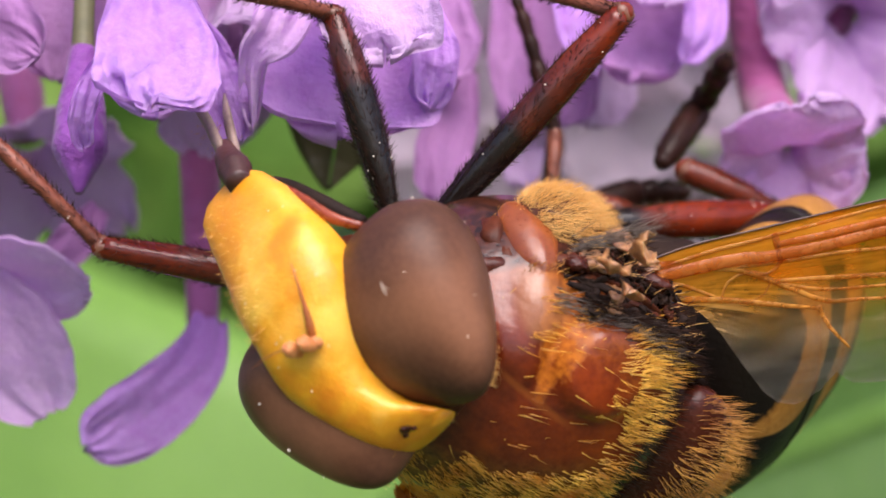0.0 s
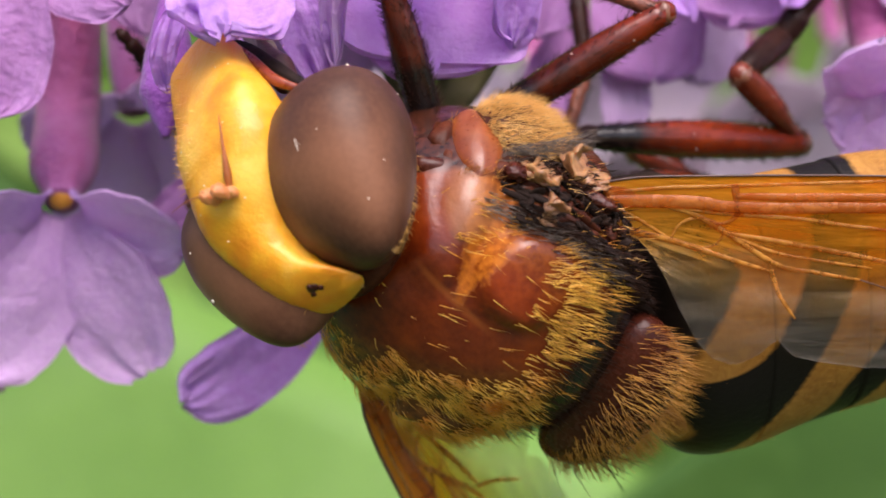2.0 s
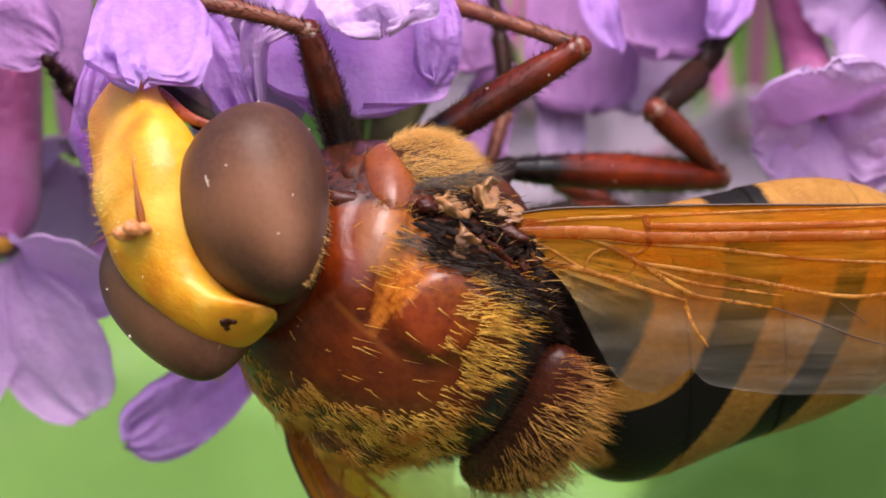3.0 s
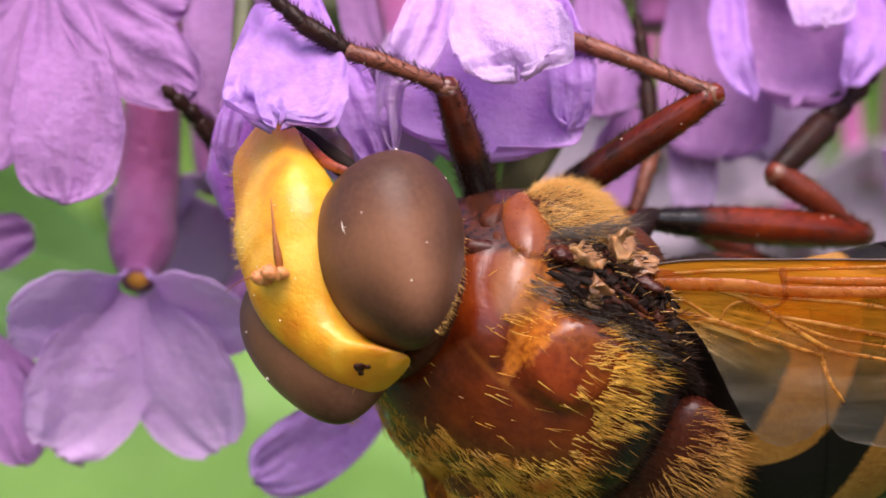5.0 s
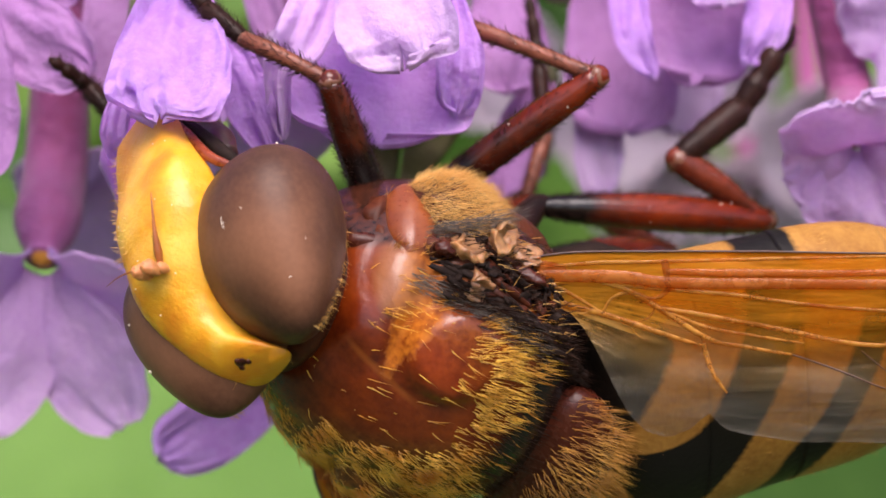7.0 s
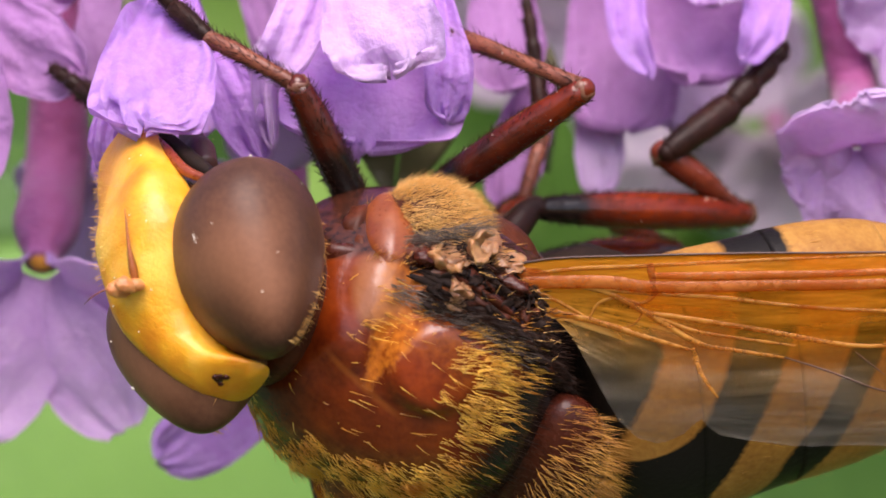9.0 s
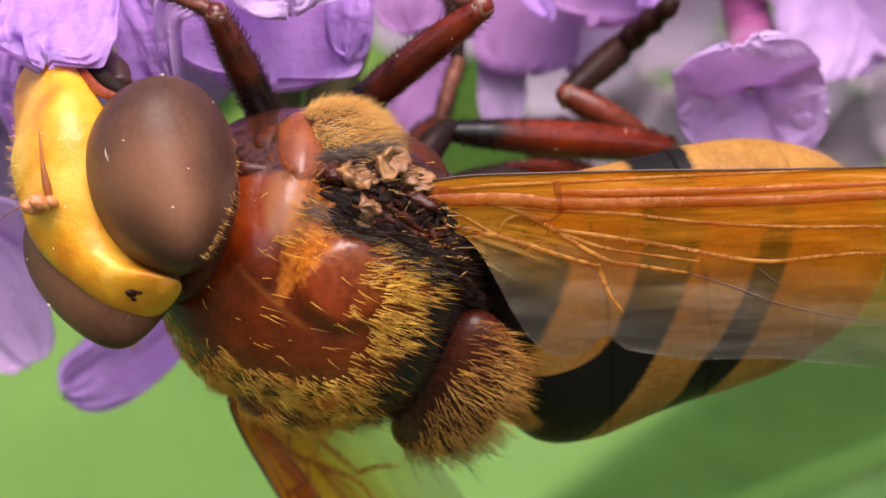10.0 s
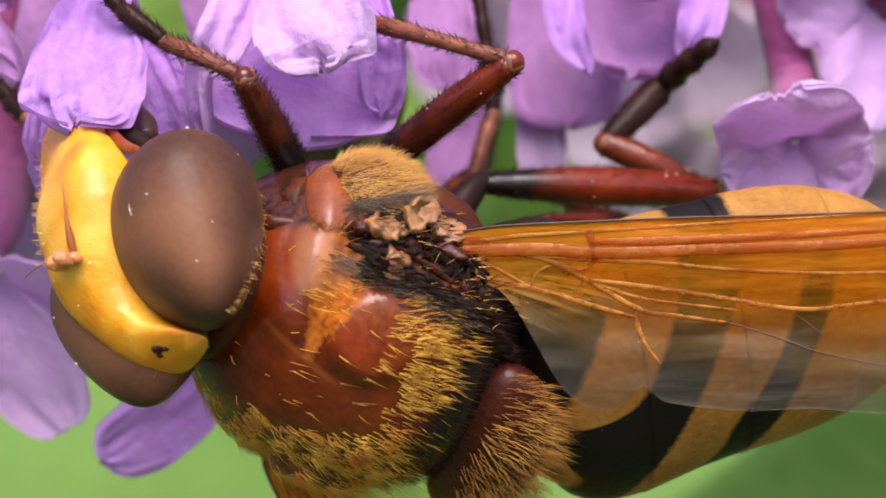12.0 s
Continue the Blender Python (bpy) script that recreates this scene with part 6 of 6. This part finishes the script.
# legs: joints in the scene's space; femur, shin and foot turn at their joints
LEGS = {
    "fore right": (1.03, [
        (0.0, -2.58, 0.30, 1.17, -3.11, 0.87, 4.69, -4.80, 0.46, 5.19, -5.25, 1.26, 5.75, -5.74, 1.83, 6.44),
        (0.5, -2.21, 0.30, 1.31, -2.27, 1.80, 4.59, -3.86, 1.29, 5.29, -4.57, 0.66, 5.77, -4.98, 1.24, 6.51),
        (0.8, -0.99, 0.58, -0.08, -2.48, 0.26, 3.18, -4.03, 0.19, 4.13, -4.71, 0.69, 4.78, -5.28, 1.09, 5.53),
        (1.0, -1.09, 0.80, 0.03, -2.18, -0.44, 3.23, -3.66, 0.42, 3.85, -4.46, 0.91, 4.36, -5.09, 1.29, 5.07),
        (1.5, -1.10, 0.79, 0.02, -2.15, -0.40, 3.25, -3.93, -0.42, 3.65, -4.71, 0.19, 4.03, -5.34, 0.60, 4.72),
        (2.5, -1.13, 0.84, 0.03, -2.04, -0.57, 3.22, -3.80, -0.60, 3.67, -4.50, -0.08, 4.27, -5.10, 0.35, 4.98),
        (4.5, -1.10, 0.94, 0.10, -2.14, -0.89, 3.02, -3.86, -1.06, 3.58, -4.78, -1.21, 4.10, -5.50, -0.68, 4.59),
        (5.5, -1.13, 0.97, 0.11, -2.06, -0.98, 2.99, -3.75, -1.17, 3.62, -4.55, -0.75, 4.19, -5.17, -0.36, 4.90),
        (6.5, -1.08, 0.91, 0.09, -2.22, -0.80, 3.05, -3.79, -0.30, 3.81, -4.50, 0.20, 4.43, -5.11, 0.60, 5.14),
        (7.5, -1.15, 1.04, 0.15, -1.99, -1.19, 2.85, -3.54, -0.67, 3.63, -4.31, -0.23, 4.22, -4.94, 0.16, 4.93),
        (9.5, -1.03, 0.86, 0.08, -2.36, -0.63, 3.08, -3.93, -0.43, 3.97, -4.65, 0.04, 4.60, -5.27, 0.41, 5.33),
        (10.0, -1.09, 0.98, 0.14, -2.17, -1.04, 2.91, -3.74, -0.50, 3.63, -4.46, -0.03, 4.25, -5.08, 0.35, 4.98),
        (10.5, -1.10, 1.05, 0.18, -2.13, -1.24, 2.76, -3.74, -0.79, 3.48, -4.55, -0.45, 4.07, -5.18, -0.07, 4.79),
        (12.0, -1.11, 1.08, 0.20, -2.10, -1.33, 2.68, -3.59, -0.60, 3.42, -4.42, -0.41, 4.07, -5.04, -0.05, 4.80),
    ]),
    "middle right": (1.05, [
        (0.0, -1.69, 0.78, 0.85, 1.68, -0.69, 4.23, -0.13, 1.76, 5.20, -0.44, 2.41, 5.75, -0.78, 2.96, 6.26),
        (0.5, -1.17, 0.80, 0.84, 2.62, -0.62, 3.77, 0.56, 1.57, 4.86, 0.16, 2.12, 5.46, -0.22, 2.62, 6.00),
        (0.8, -1.10, 1.55, 0.15, 2.65, 0.31, 3.22, 0.96, 2.73, 4.45, 0.46, 3.23, 5.02, -0.06, 3.62, 5.53),
        (1.0, -1.17, 1.39, 0.29, 2.78, 0.59, 3.25, 0.03, 1.78, 4.37, -0.53, 2.26, 4.90, -1.10, 2.63, 5.38),
        (1.5, -1.21, 1.48, 0.38, 2.86, 0.42, 3.09, -0.03, 1.24, 4.18, -0.58, 1.75, 4.69, -1.14, 2.15, 5.15),
        (2.5, -1.25, 1.46, 0.43, 2.93, 0.47, 2.99, 0.19, 1.76, 4.00, -0.34, 2.28, 4.52, -0.87, 2.70, 4.99),
        (4.5, -1.12, 1.77, 0.40, 2.70, -0.08, 3.04, -0.27, 0.28, 4.16, -0.90, 0.56, 4.75, -1.47, 0.94, 5.21),
        (5.5, -1.14, 1.75, 0.41, 2.72, -0.06, 3.03, -0.09, 0.93, 4.19, -0.72, 1.32, 4.71, -1.28, 1.71, 5.18),
        (6.5, -1.10, 1.71, 0.34, 2.66, 0.00, 3.15, 0.07, 1.50, 4.25, -0.47, 2.00, 4.78, -1.01, 2.40, 5.26),
        (7.5, -1.16, 1.53, 0.32, 2.77, 0.33, 3.17, -0.12, 1.04, 4.31, -0.67, 1.53, 4.84, -1.22, 1.93, 5.32),
        (9.5, -1.06, 1.93, 0.45, 2.60, -0.38, 2.95, 0.14, 1.34, 4.05, -0.41, 1.81, 4.59, -0.96, 2.19, 5.08),
        (10.0, -1.02, 1.97, 0.42, 2.52, -0.44, 3.01, 0.00, 1.24, 4.03, -0.54, 1.72, 4.58, -1.09, 2.09, 5.07),
        (10.5, -1.00, 2.00, 0.43, 2.48, -0.50, 3.00, -0.26, 0.83, 3.98, -0.80, 1.31, 4.52, -1.36, 1.69, 5.00),
        (12.0, -1.03, 2.04, 0.50, 2.52, -0.57, 2.87, -0.29, 0.61, 3.83, -0.83, 1.08, 4.38, -1.39, 1.45, 4.87),
    ]),
    "hind right": (1.2, [
        (0.0, 1.75, 2.50, 0.49, 6.50, 3.58, 0.17, 4.23, 4.49, 1.53, 5.47, 5.39, 2.55, 5.50, 3.72, 3.49),
        (0.5, 1.75, 2.50, 0.60, 6.41, 3.91, 0.17, 4.49, 4.47, 1.46, 5.70, 5.56, 2.31, 6.29, 4.05, 3.34),
        (0.8, 1.75, 2.50, 0.75, 6.39, 4.03, 0.71, 8.06, 5.59, 0.87, 8.33, 3.81, 1.20, 9.72, 4.96, 1.83),
        (0.9, 1.75, 2.50, 0.85, 6.00, 4.85, 1.35, 7.96, 4.61, 2.53, 9.18, 5.78, 3.23, 9.40, 3.91, 3.60),
        (1.0, 1.75, 2.50, 0.85, 6.46, 3.64, 1.42, 6.97, 4.19, 3.59, 6.99, 5.79, 4.49, 7.16, 4.06, 5.28),
        (1.2, 1.75, 2.50, 0.85, 6.10, 4.71, 1.04, 4.91, 3.44, 2.55, 5.84, 4.56, 3.67, 6.79, 4.68, 5.33),
        (1.5, 1.75, 2.50, 0.85, 6.28, 4.31, 0.89, 4.83, 3.05, 2.15, 5.90, 4.27, 3.02, 7.04, 4.07, 4.55),
        (2.5, 1.75, 2.50, 0.85, 6.28, 4.32, 0.80, 4.83, 3.06, 2.07, 5.90, 4.31, 2.88, 6.87, 4.74, 4.48),
        (4.5, 1.75, 2.50, 0.85, 6.21, 4.48, 0.68, 4.40, 3.74, 1.88, 5.59, 4.52, 3.04, 6.73, 5.24, 4.40),
        (5.5, 1.75, 2.50, 0.85, 6.22, 4.45, 0.71, 4.37, 3.67, 1.83, 5.44, 4.67, 2.95, 6.53, 5.85, 3.99),
        (6.5, 1.75, 2.50, 0.85, 6.24, 4.40, 0.66, 4.46, 3.60, 1.87, 5.89, 3.90, 2.98, 6.85, 4.30, 4.59),
        (7.5, 1.75, 2.50, 0.85, 6.49, 3.67, 0.67, 4.57, 3.04, 1.78, 5.81, 3.93, 2.80, 6.84, 4.16, 4.40),
        (9.5, 1.75, 2.50, 0.85, 5.88, 5.09, 0.71, 4.27, 4.01, 1.94, 5.66, 4.74, 2.90, 6.79, 5.85, 3.98),
        (10.0, 1.75, 2.50, 0.85, 6.19, 4.49, 0.49, 4.18, 4.27, 1.58, 5.38, 5.21, 2.61, 6.29, 3.70, 3.34),
        (10.5, 1.75, 2.50, 0.85, 6.28, 4.28, 0.47, 4.32, 4.32, 1.67, 5.40, 5.33, 2.75, 6.30, 3.92, 3.68),
        (12.0, 1.75, 2.50, 0.85, 6.27, 4.33, 0.62, 4.20, 4.32, 1.62, 5.40, 5.08, 2.80, 6.34, 3.55, 3.47),
    ]),
    "fore left": (1.0, [
        (0.0, -1.93, 1.99, -0.68, -7.33, 2.69, 1.00, -9.08, 3.18, 3.13, -9.51, 2.78, 3.61, -10.07, 2.28, 4.12),
        (0.5, -0.88, 1.93, -0.80, -6.43, 2.27, 0.44, -6.90, 2.08, 3.27, -7.05, 2.30, 3.98, -7.59, 1.91, 4.61),
        (0.8, -0.60, 2.01, 0.02, -6.06, 1.97, -1.63, -7.15, 3.17, 0.65, -7.53, 3.11, 1.29, -8.20, 3.21, 1.89),
        (1.0, -0.69, 1.41, -0.12, -5.84, 3.74, -0.84, -6.90, 3.40, 2.21, -7.45, 3.29, 2.88, -8.13, 3.15, 3.59),
        (1.5, -0.70, 1.46, 0.07, -5.79, 3.56, -1.39, -6.26, 3.38, 1.36, -6.72, 3.30, 1.94, -7.40, 3.18, 2.54),
        (2.5, -0.94, 1.04, -0.58, -5.09, 4.79, 0.50, -6.11, 2.64, 1.98, -6.47, 2.16, 2.41, -6.78, 1.43, 2.87),
        (4.5, -0.87, 1.13, -0.59, -5.30, 4.54, 0.54, -6.37, 2.24, 1.73, -6.81, 2.13, 2.33, -7.44, 1.97, 2.97),
        (5.5, -0.87, 1.21, -0.77, -5.29, 4.30, 1.08, -6.44, 2.06, 2.32, -6.85, 1.95, 2.93, -7.53, 1.64, 3.45),
        (6.5, -0.82, 1.31, -0.81, -5.43, 4.00, 1.20, -6.30, 1.60, 2.35, -6.74, 1.70, 2.94, -7.45, 1.80, 3.50),
        (7.5, -0.85, 1.31, -0.86, -5.36, 4.02, 1.32, -6.37, 1.80, 2.72, -6.82, 2.23, 3.12, -7.14, 1.42, 3.40),
        (9.5, -0.81, 1.41, -0.88, -5.49, 3.74, 1.39, -6.28, 1.54, 2.93, -6.71, 2.07, 3.24, -7.23, 2.73, 3.59),
        (10.5, -0.73, 1.45, -0.76, -5.69, 3.61, 1.03, -6.42, 1.36, 2.53, -6.90, 1.81, 2.88, -7.44, 2.46, 3.22),
        (12.0, -0.72, 1.49, -0.77, -5.73, 3.49, 1.06, -6.51, 1.09, 2.27, -6.93, 1.55, 2.68, -7.41, 2.19, 3.11),
    ]),
    "middle left": (1.0, [
        (0.0, 0.60, 2.40, -0.20, 1.58, 4.00, 0.97, 2.00, 4.50, 2.29, 1.88, 4.90, 3.74, 1.69, 5.30, 5.16),
    ]),
    "hind left": (1.2, [
        (0.0, 1.90, 3.00, -0.20, 4.61, 5.60, -0.04, 3.24, 6.00, 0.78, 4.31, 6.20, 0.90, 5.39, 6.30, 0.79),
    ]),
}


def limb(name, length, radii, mats, label, bend=0.0, k=14, hair=0, black=0.42, dust=0):
    """A leg piece along x from its joint."""
    pts = [(0, 0, 0), (length * 0.33, 0, bend * 0.9), (length * 0.66, 0, bend), (length, 0, 0)]
    shaft = tube(pts, radii, 30, k)
    ends = [ellipsoid((0, 0, 0), (radii[0],) * 3, 10, 14), ellipsoid((length, 0, 0), (radii[-1] * 0.98,) * 3, 10, 14)]
    ob = mesh_object(name, *join([shaft] + ends), mats[0], fly, None, label)
    share = np.concatenate([np.append(np.repeat(np.linspace(0, 1, 30), k), [0, 1]), np.zeros(len(ends[0][0])), np.ones(len(ends[1][0]))]) * 0.42 / black
    at = ob.data.attributes.new("along", "FLOAT", "POINT")
    at.data.foreach_set("value", share.tolist())
    if dust > 2:
        knee = ellipsoid((length, 0, 0), (radii[-1] * 0.8, radii[-1] * 1.06, radii[-1] * 1.06), 12, 16, 0.25, 2)
        mesh_object("knee", *knee, LEG_KNEE, ob, None, "pale tan knee joint")
    if dust:
        grains = []
        for x in rng.uniform(0.15, 0.95, dust):
            a = rng.uniform(0.2, 2.9)
            r = np.interp(x, np.linspace(0, 1, len(radii)), radii)
            grains.append(ellipsoid((x * length, r * math.cos(a), bend * math.sin(math.pi * x) + r * math.sin(a)), (rng.uniform(0.010, 0.022),) * 3, 6, 8, 0.4, x))
        mesh_object("pollen", *join(grains), POLLEN, ob, None, "stray pollen grains")["kind"] = "stuff"
    if hair:
        c = smooth_path(pts, hair)
        rr = np.interp(np.linspace(0, 1, hair), np.linspace(0, 1, len(radii)), radii)
        a = rng.uniform(0, 2 * np.pi, hair)
        nor = np.stack([np.zeros(hair), np.cos(a), np.sin(a)], 1)
        h = hair_mesh(c + nor * rr[:, None] * 0.95, nor, rng.uniform(0.07, 0.21, hair), (1, 0, 0), 0.0065, 0.5, 0.1, rng)
        mesh_object("leg_hair", *h, HAIR_BLACK, ob, None, "short dark leg hair")["kind"] = "stuff"
    return ob


def leg_rows(pairs):
    """Poses of a piece from its joint to the next one, time by time, in the fly's space at rest."""
    rows = []
    for t, a, b in pairs:
        d = Vector(b) - Vector(a)
        rows.append((t, in_fly(frame_matrix(a, d, (0.0, -1.0, 0.25)))))
    return rows


def build_leg(rows, thick):
    """rows: seconds, then hip, knee, ankle, foot bend and claw (mm)."""
    rows = [(r[0], [Vector(r[1 + 3 * i:4 + 3 * i]) for i in range(5)]) for r in rows]
    first = rows[len(rows) // 2][1]
    L = [(first[i + 1] - first[i]).length for i in range(4)]
    wide = 1.5 if thick > 1.1 else 1.0
    black = 0.55 if thick < 1.02 else 0.85 if thick < 1.04 else 0.62 if thick < 1.1 else 0.28
    made = (limb("femur", L[0], [0.16 * thick, 0.25 * thick, 0.30 * thick, 0.31 * thick, 0.29 * thick, 0.21 * thick], (FEMUR,), "glossy chestnut femur with a black base", 0.10, 16, 1500, black, 5),
            limb("tibia", L[1], [0.16 * thick, 0.13 * thick, 0.135 * thick * wide, 0.16 * thick * wide, 0.14 * thick * wide], (LEG_TAN if thick < 1.1 else CHESTNUT,), "red-brown tibia", 0.10, 14, 460, 0.42, 3),
            limb("tarsus", L[2], [r * thick * wide for r in (0.11, 0.14, 0.155, 0.16, 0.165, 0.17, 0.17, 0.175, 0.18, 0.13)], (LEG_DARK,), "dark jointed foot", 0.03, 12, 300),
            limb("claw_segment", L[3], [r * thick * wide for r in (0.12, 0.14, 0.15, 0.16, 0.12, 0.13, 0.14, 0.15, 0.10, 0.12, 0.12, 0.06)], (LEG_DARK,), "dark end of the foot with its claw", 0.05, 12, 160))
    hip = first[0]
    inner = hip + (Vector((0.3, 1.4, -1.0)) - hip) * 0.45
    mesh_object("coxa", *tube([tuple(inner - ROOT), tuple((inner + hip) / 2 - ROOT + Vector((0, -0.05, 0.05))), tuple(hip - ROOT), tuple(hip + (first[1] - hip) * 0.06 - ROOT)], [0.30 * thick, 0.26 * thick, 0.20 * thick, 0.17 * thick], 16, 14), LEG_DARK, fly, None, "black coxa")
    for i, ob in enumerate(made):
        LEG_PIECES.append((ob, leg_rows([(t, j[i], j[i + 1]) for t, j in rows])))


build_head()
HEAD_PIECES = [ob for ob in fly.children if (ob.matrix_basis.translation - HEAD.translation).length < 1e-9]
build_thorax()
abdomen = build_abdomen()
near_wing = build_wing(WING_NEAR, False, "amber translucent wing folded back over the abdomen", 1.5)
build_wing(WING_FAR, True, "yellow translucent wing with a dark edge, held out beyond the body", 1.7)
for key, (thick, rows) in LEGS.items():
    build_leg(rows, thick)

# ---- what moves ----
FLY_ROWS = [
    (0.0, 1.17, -0.93, -1.66, -0.74, -6.61, 5.71),
    (0.3, 0.86, -0.68, -1.55, -1.07, -7.64, 4.68),
    (0.5, 0.62, -0.51, -1.50, -1.28, -8.34, 3.99),
    (0.8, -0.03, -0.24, -1.38, -0.46, -3.09, 0.24),
    (1.0, -0.48, -0.04, -1.27, -0.10, 0.44, -2.21),
    (1.2, -0.56, 0.14, -1.20, 0.38, 0.40, -1.97),
    (1.5, -0.79, 0.54, -1.15, 2.31, 0.52, -1.20),
    (1.7, -0.83, 0.51, -1.19, 1.93, 0.32, -1.02),
    (2.0, -0.90, 0.46, -1.26, 1.35, 0.04, -0.75),
    (2.2, -0.91, 0.50, -1.23, 1.33, -0.12, -0.08),
    (2.5, -0.94, 0.55, -1.18, 1.31, -0.35, 0.92),
    (2.7, -1.07, 0.50, -1.16, 1.03, 0.20, 0.70),
    (4.3, -0.83, 0.33, -1.22, 0.94, 1.20, -2.45),
    (4.5, -0.88, 0.34, -1.24, 0.83, 1.10, -2.07),
    (4.7, -0.89, 0.39, -1.24, 0.88, 0.92, -1.91),
    (5.0, -0.91, 0.45, -1.26, 0.96, 0.66, -1.66),
    (5.5, -0.86, 0.32, -1.20, -0.16, 0.18, -1.39),
    (5.8, -0.89, 0.35, -1.24, -0.45, -0.25, -0.33),
    (6.0, -0.90, 0.38, -1.26, -0.65, -0.53, 0.38),
    (6.3, -0.99, 0.35, -1.33, -0.01, 0.66, 0.34),
    (6.5, -0.85, 0.30, -1.30, -0.00, -0.00, 0.01),
    (6.8, -0.93, 0.28, -1.31, -0.08, 0.54, -0.01),
    (6.9, -0.96, 0.28, -1.31, -0.11, 0.72, -0.02),
    (7.0, -0.96, 0.27, -1.30, -0.16, 0.66, -0.06),
    (7.2, -0.97, 0.23, -1.28, -0.31, 0.65, -0.14),
    (7.5, -0.98, 0.18, -1.25, -0.53, 0.65, -0.27),
    (7.7, -0.95, 0.16, -1.24, -0.58, 0.49, -0.33),
    (9.3, -0.98, -0.11, -1.29, -0.98, -0.36, -1.46),
    (9.5, -0.93, -0.15, -1.27, -1.04, -0.44, -1.57),
    (9.7, -0.85, -0.13, -1.17, -0.86, -0.58, -1.70),
    (10.0, -0.72, -0.10, -1.02, -0.60, -0.78, -1.88),
    (10.2, -0.74, -0.07, -1.01, -0.47, -0.62, -1.92),
    (10.5, -0.76, -0.04, -1.00, -0.26, -0.36, -1.98),
    (10.8, -0.79, 0.07, -1.01, 0.09, -0.74, -1.93),
    (11.0, -0.81, 0.14, -1.02, 0.32, -1.00, -1.89),
    (11.2, -0.77, 0.13, -1.03, 0.21, -0.95, -1.87),
    (11.5, -0.73, 0.11, -1.05, 0.05, -0.87, -1.85),
    (11.8, -0.76, 0.02, -0.98, -0.66, -0.84, -2.04),
    (12.0, -0.78, -0.05, -0.93, -1.14, -0.82, -2.17),
]


def motions():
    walk(fly, [(r[0], mm_pose(*r[1:])) for r in FLY_ROWS])
    # the abdomen swings round its front end as the fly settles
    hinge = REAR @ mm_pose(3.5, 0, 0)
    swing = [(0.0, 36), (0.5, 34), (0.7, 18), (0.9, 5), (1.0, 0), (12.0, 0)]
    walk(abdomen, [(t, Matrix.Translation(hinge.translation) @ pose(0, 0, 0, 0, 0, a) @ Matrix.Translation(-hinge.translation) @ REAR) for t, a in swing])
    # the head hangs lower at the start; the near wing tilts as the fly settles
    nod = [(0.0, 0.36), (0.3, 0.30), (0.5, 0.25), (0.8, 0.10), (1.0, 0.0), (12.0, 0.0)]
    for ob in HEAD_PIECES:
        walk(ob, [(t, mm_pose(0, 0, -d) @ HEAD) for t, d in nod])
    walk(near_wing, [(t, WING_NEAR @ pose(0, 0, 0, 0, 0, a)) for t, a in ((0.0, 6.5), (0.3, 2.5), (0.5, 1.2), (1.0, 0.8), (1.5, 0.0), (12.0, 0.0))])
    for ob, rows in LEG_PIECES:
        walk(ob, rows if len(rows) > 1 else [(0.0, rows[0][1]), (12.0, rows[0][1])])


motions()
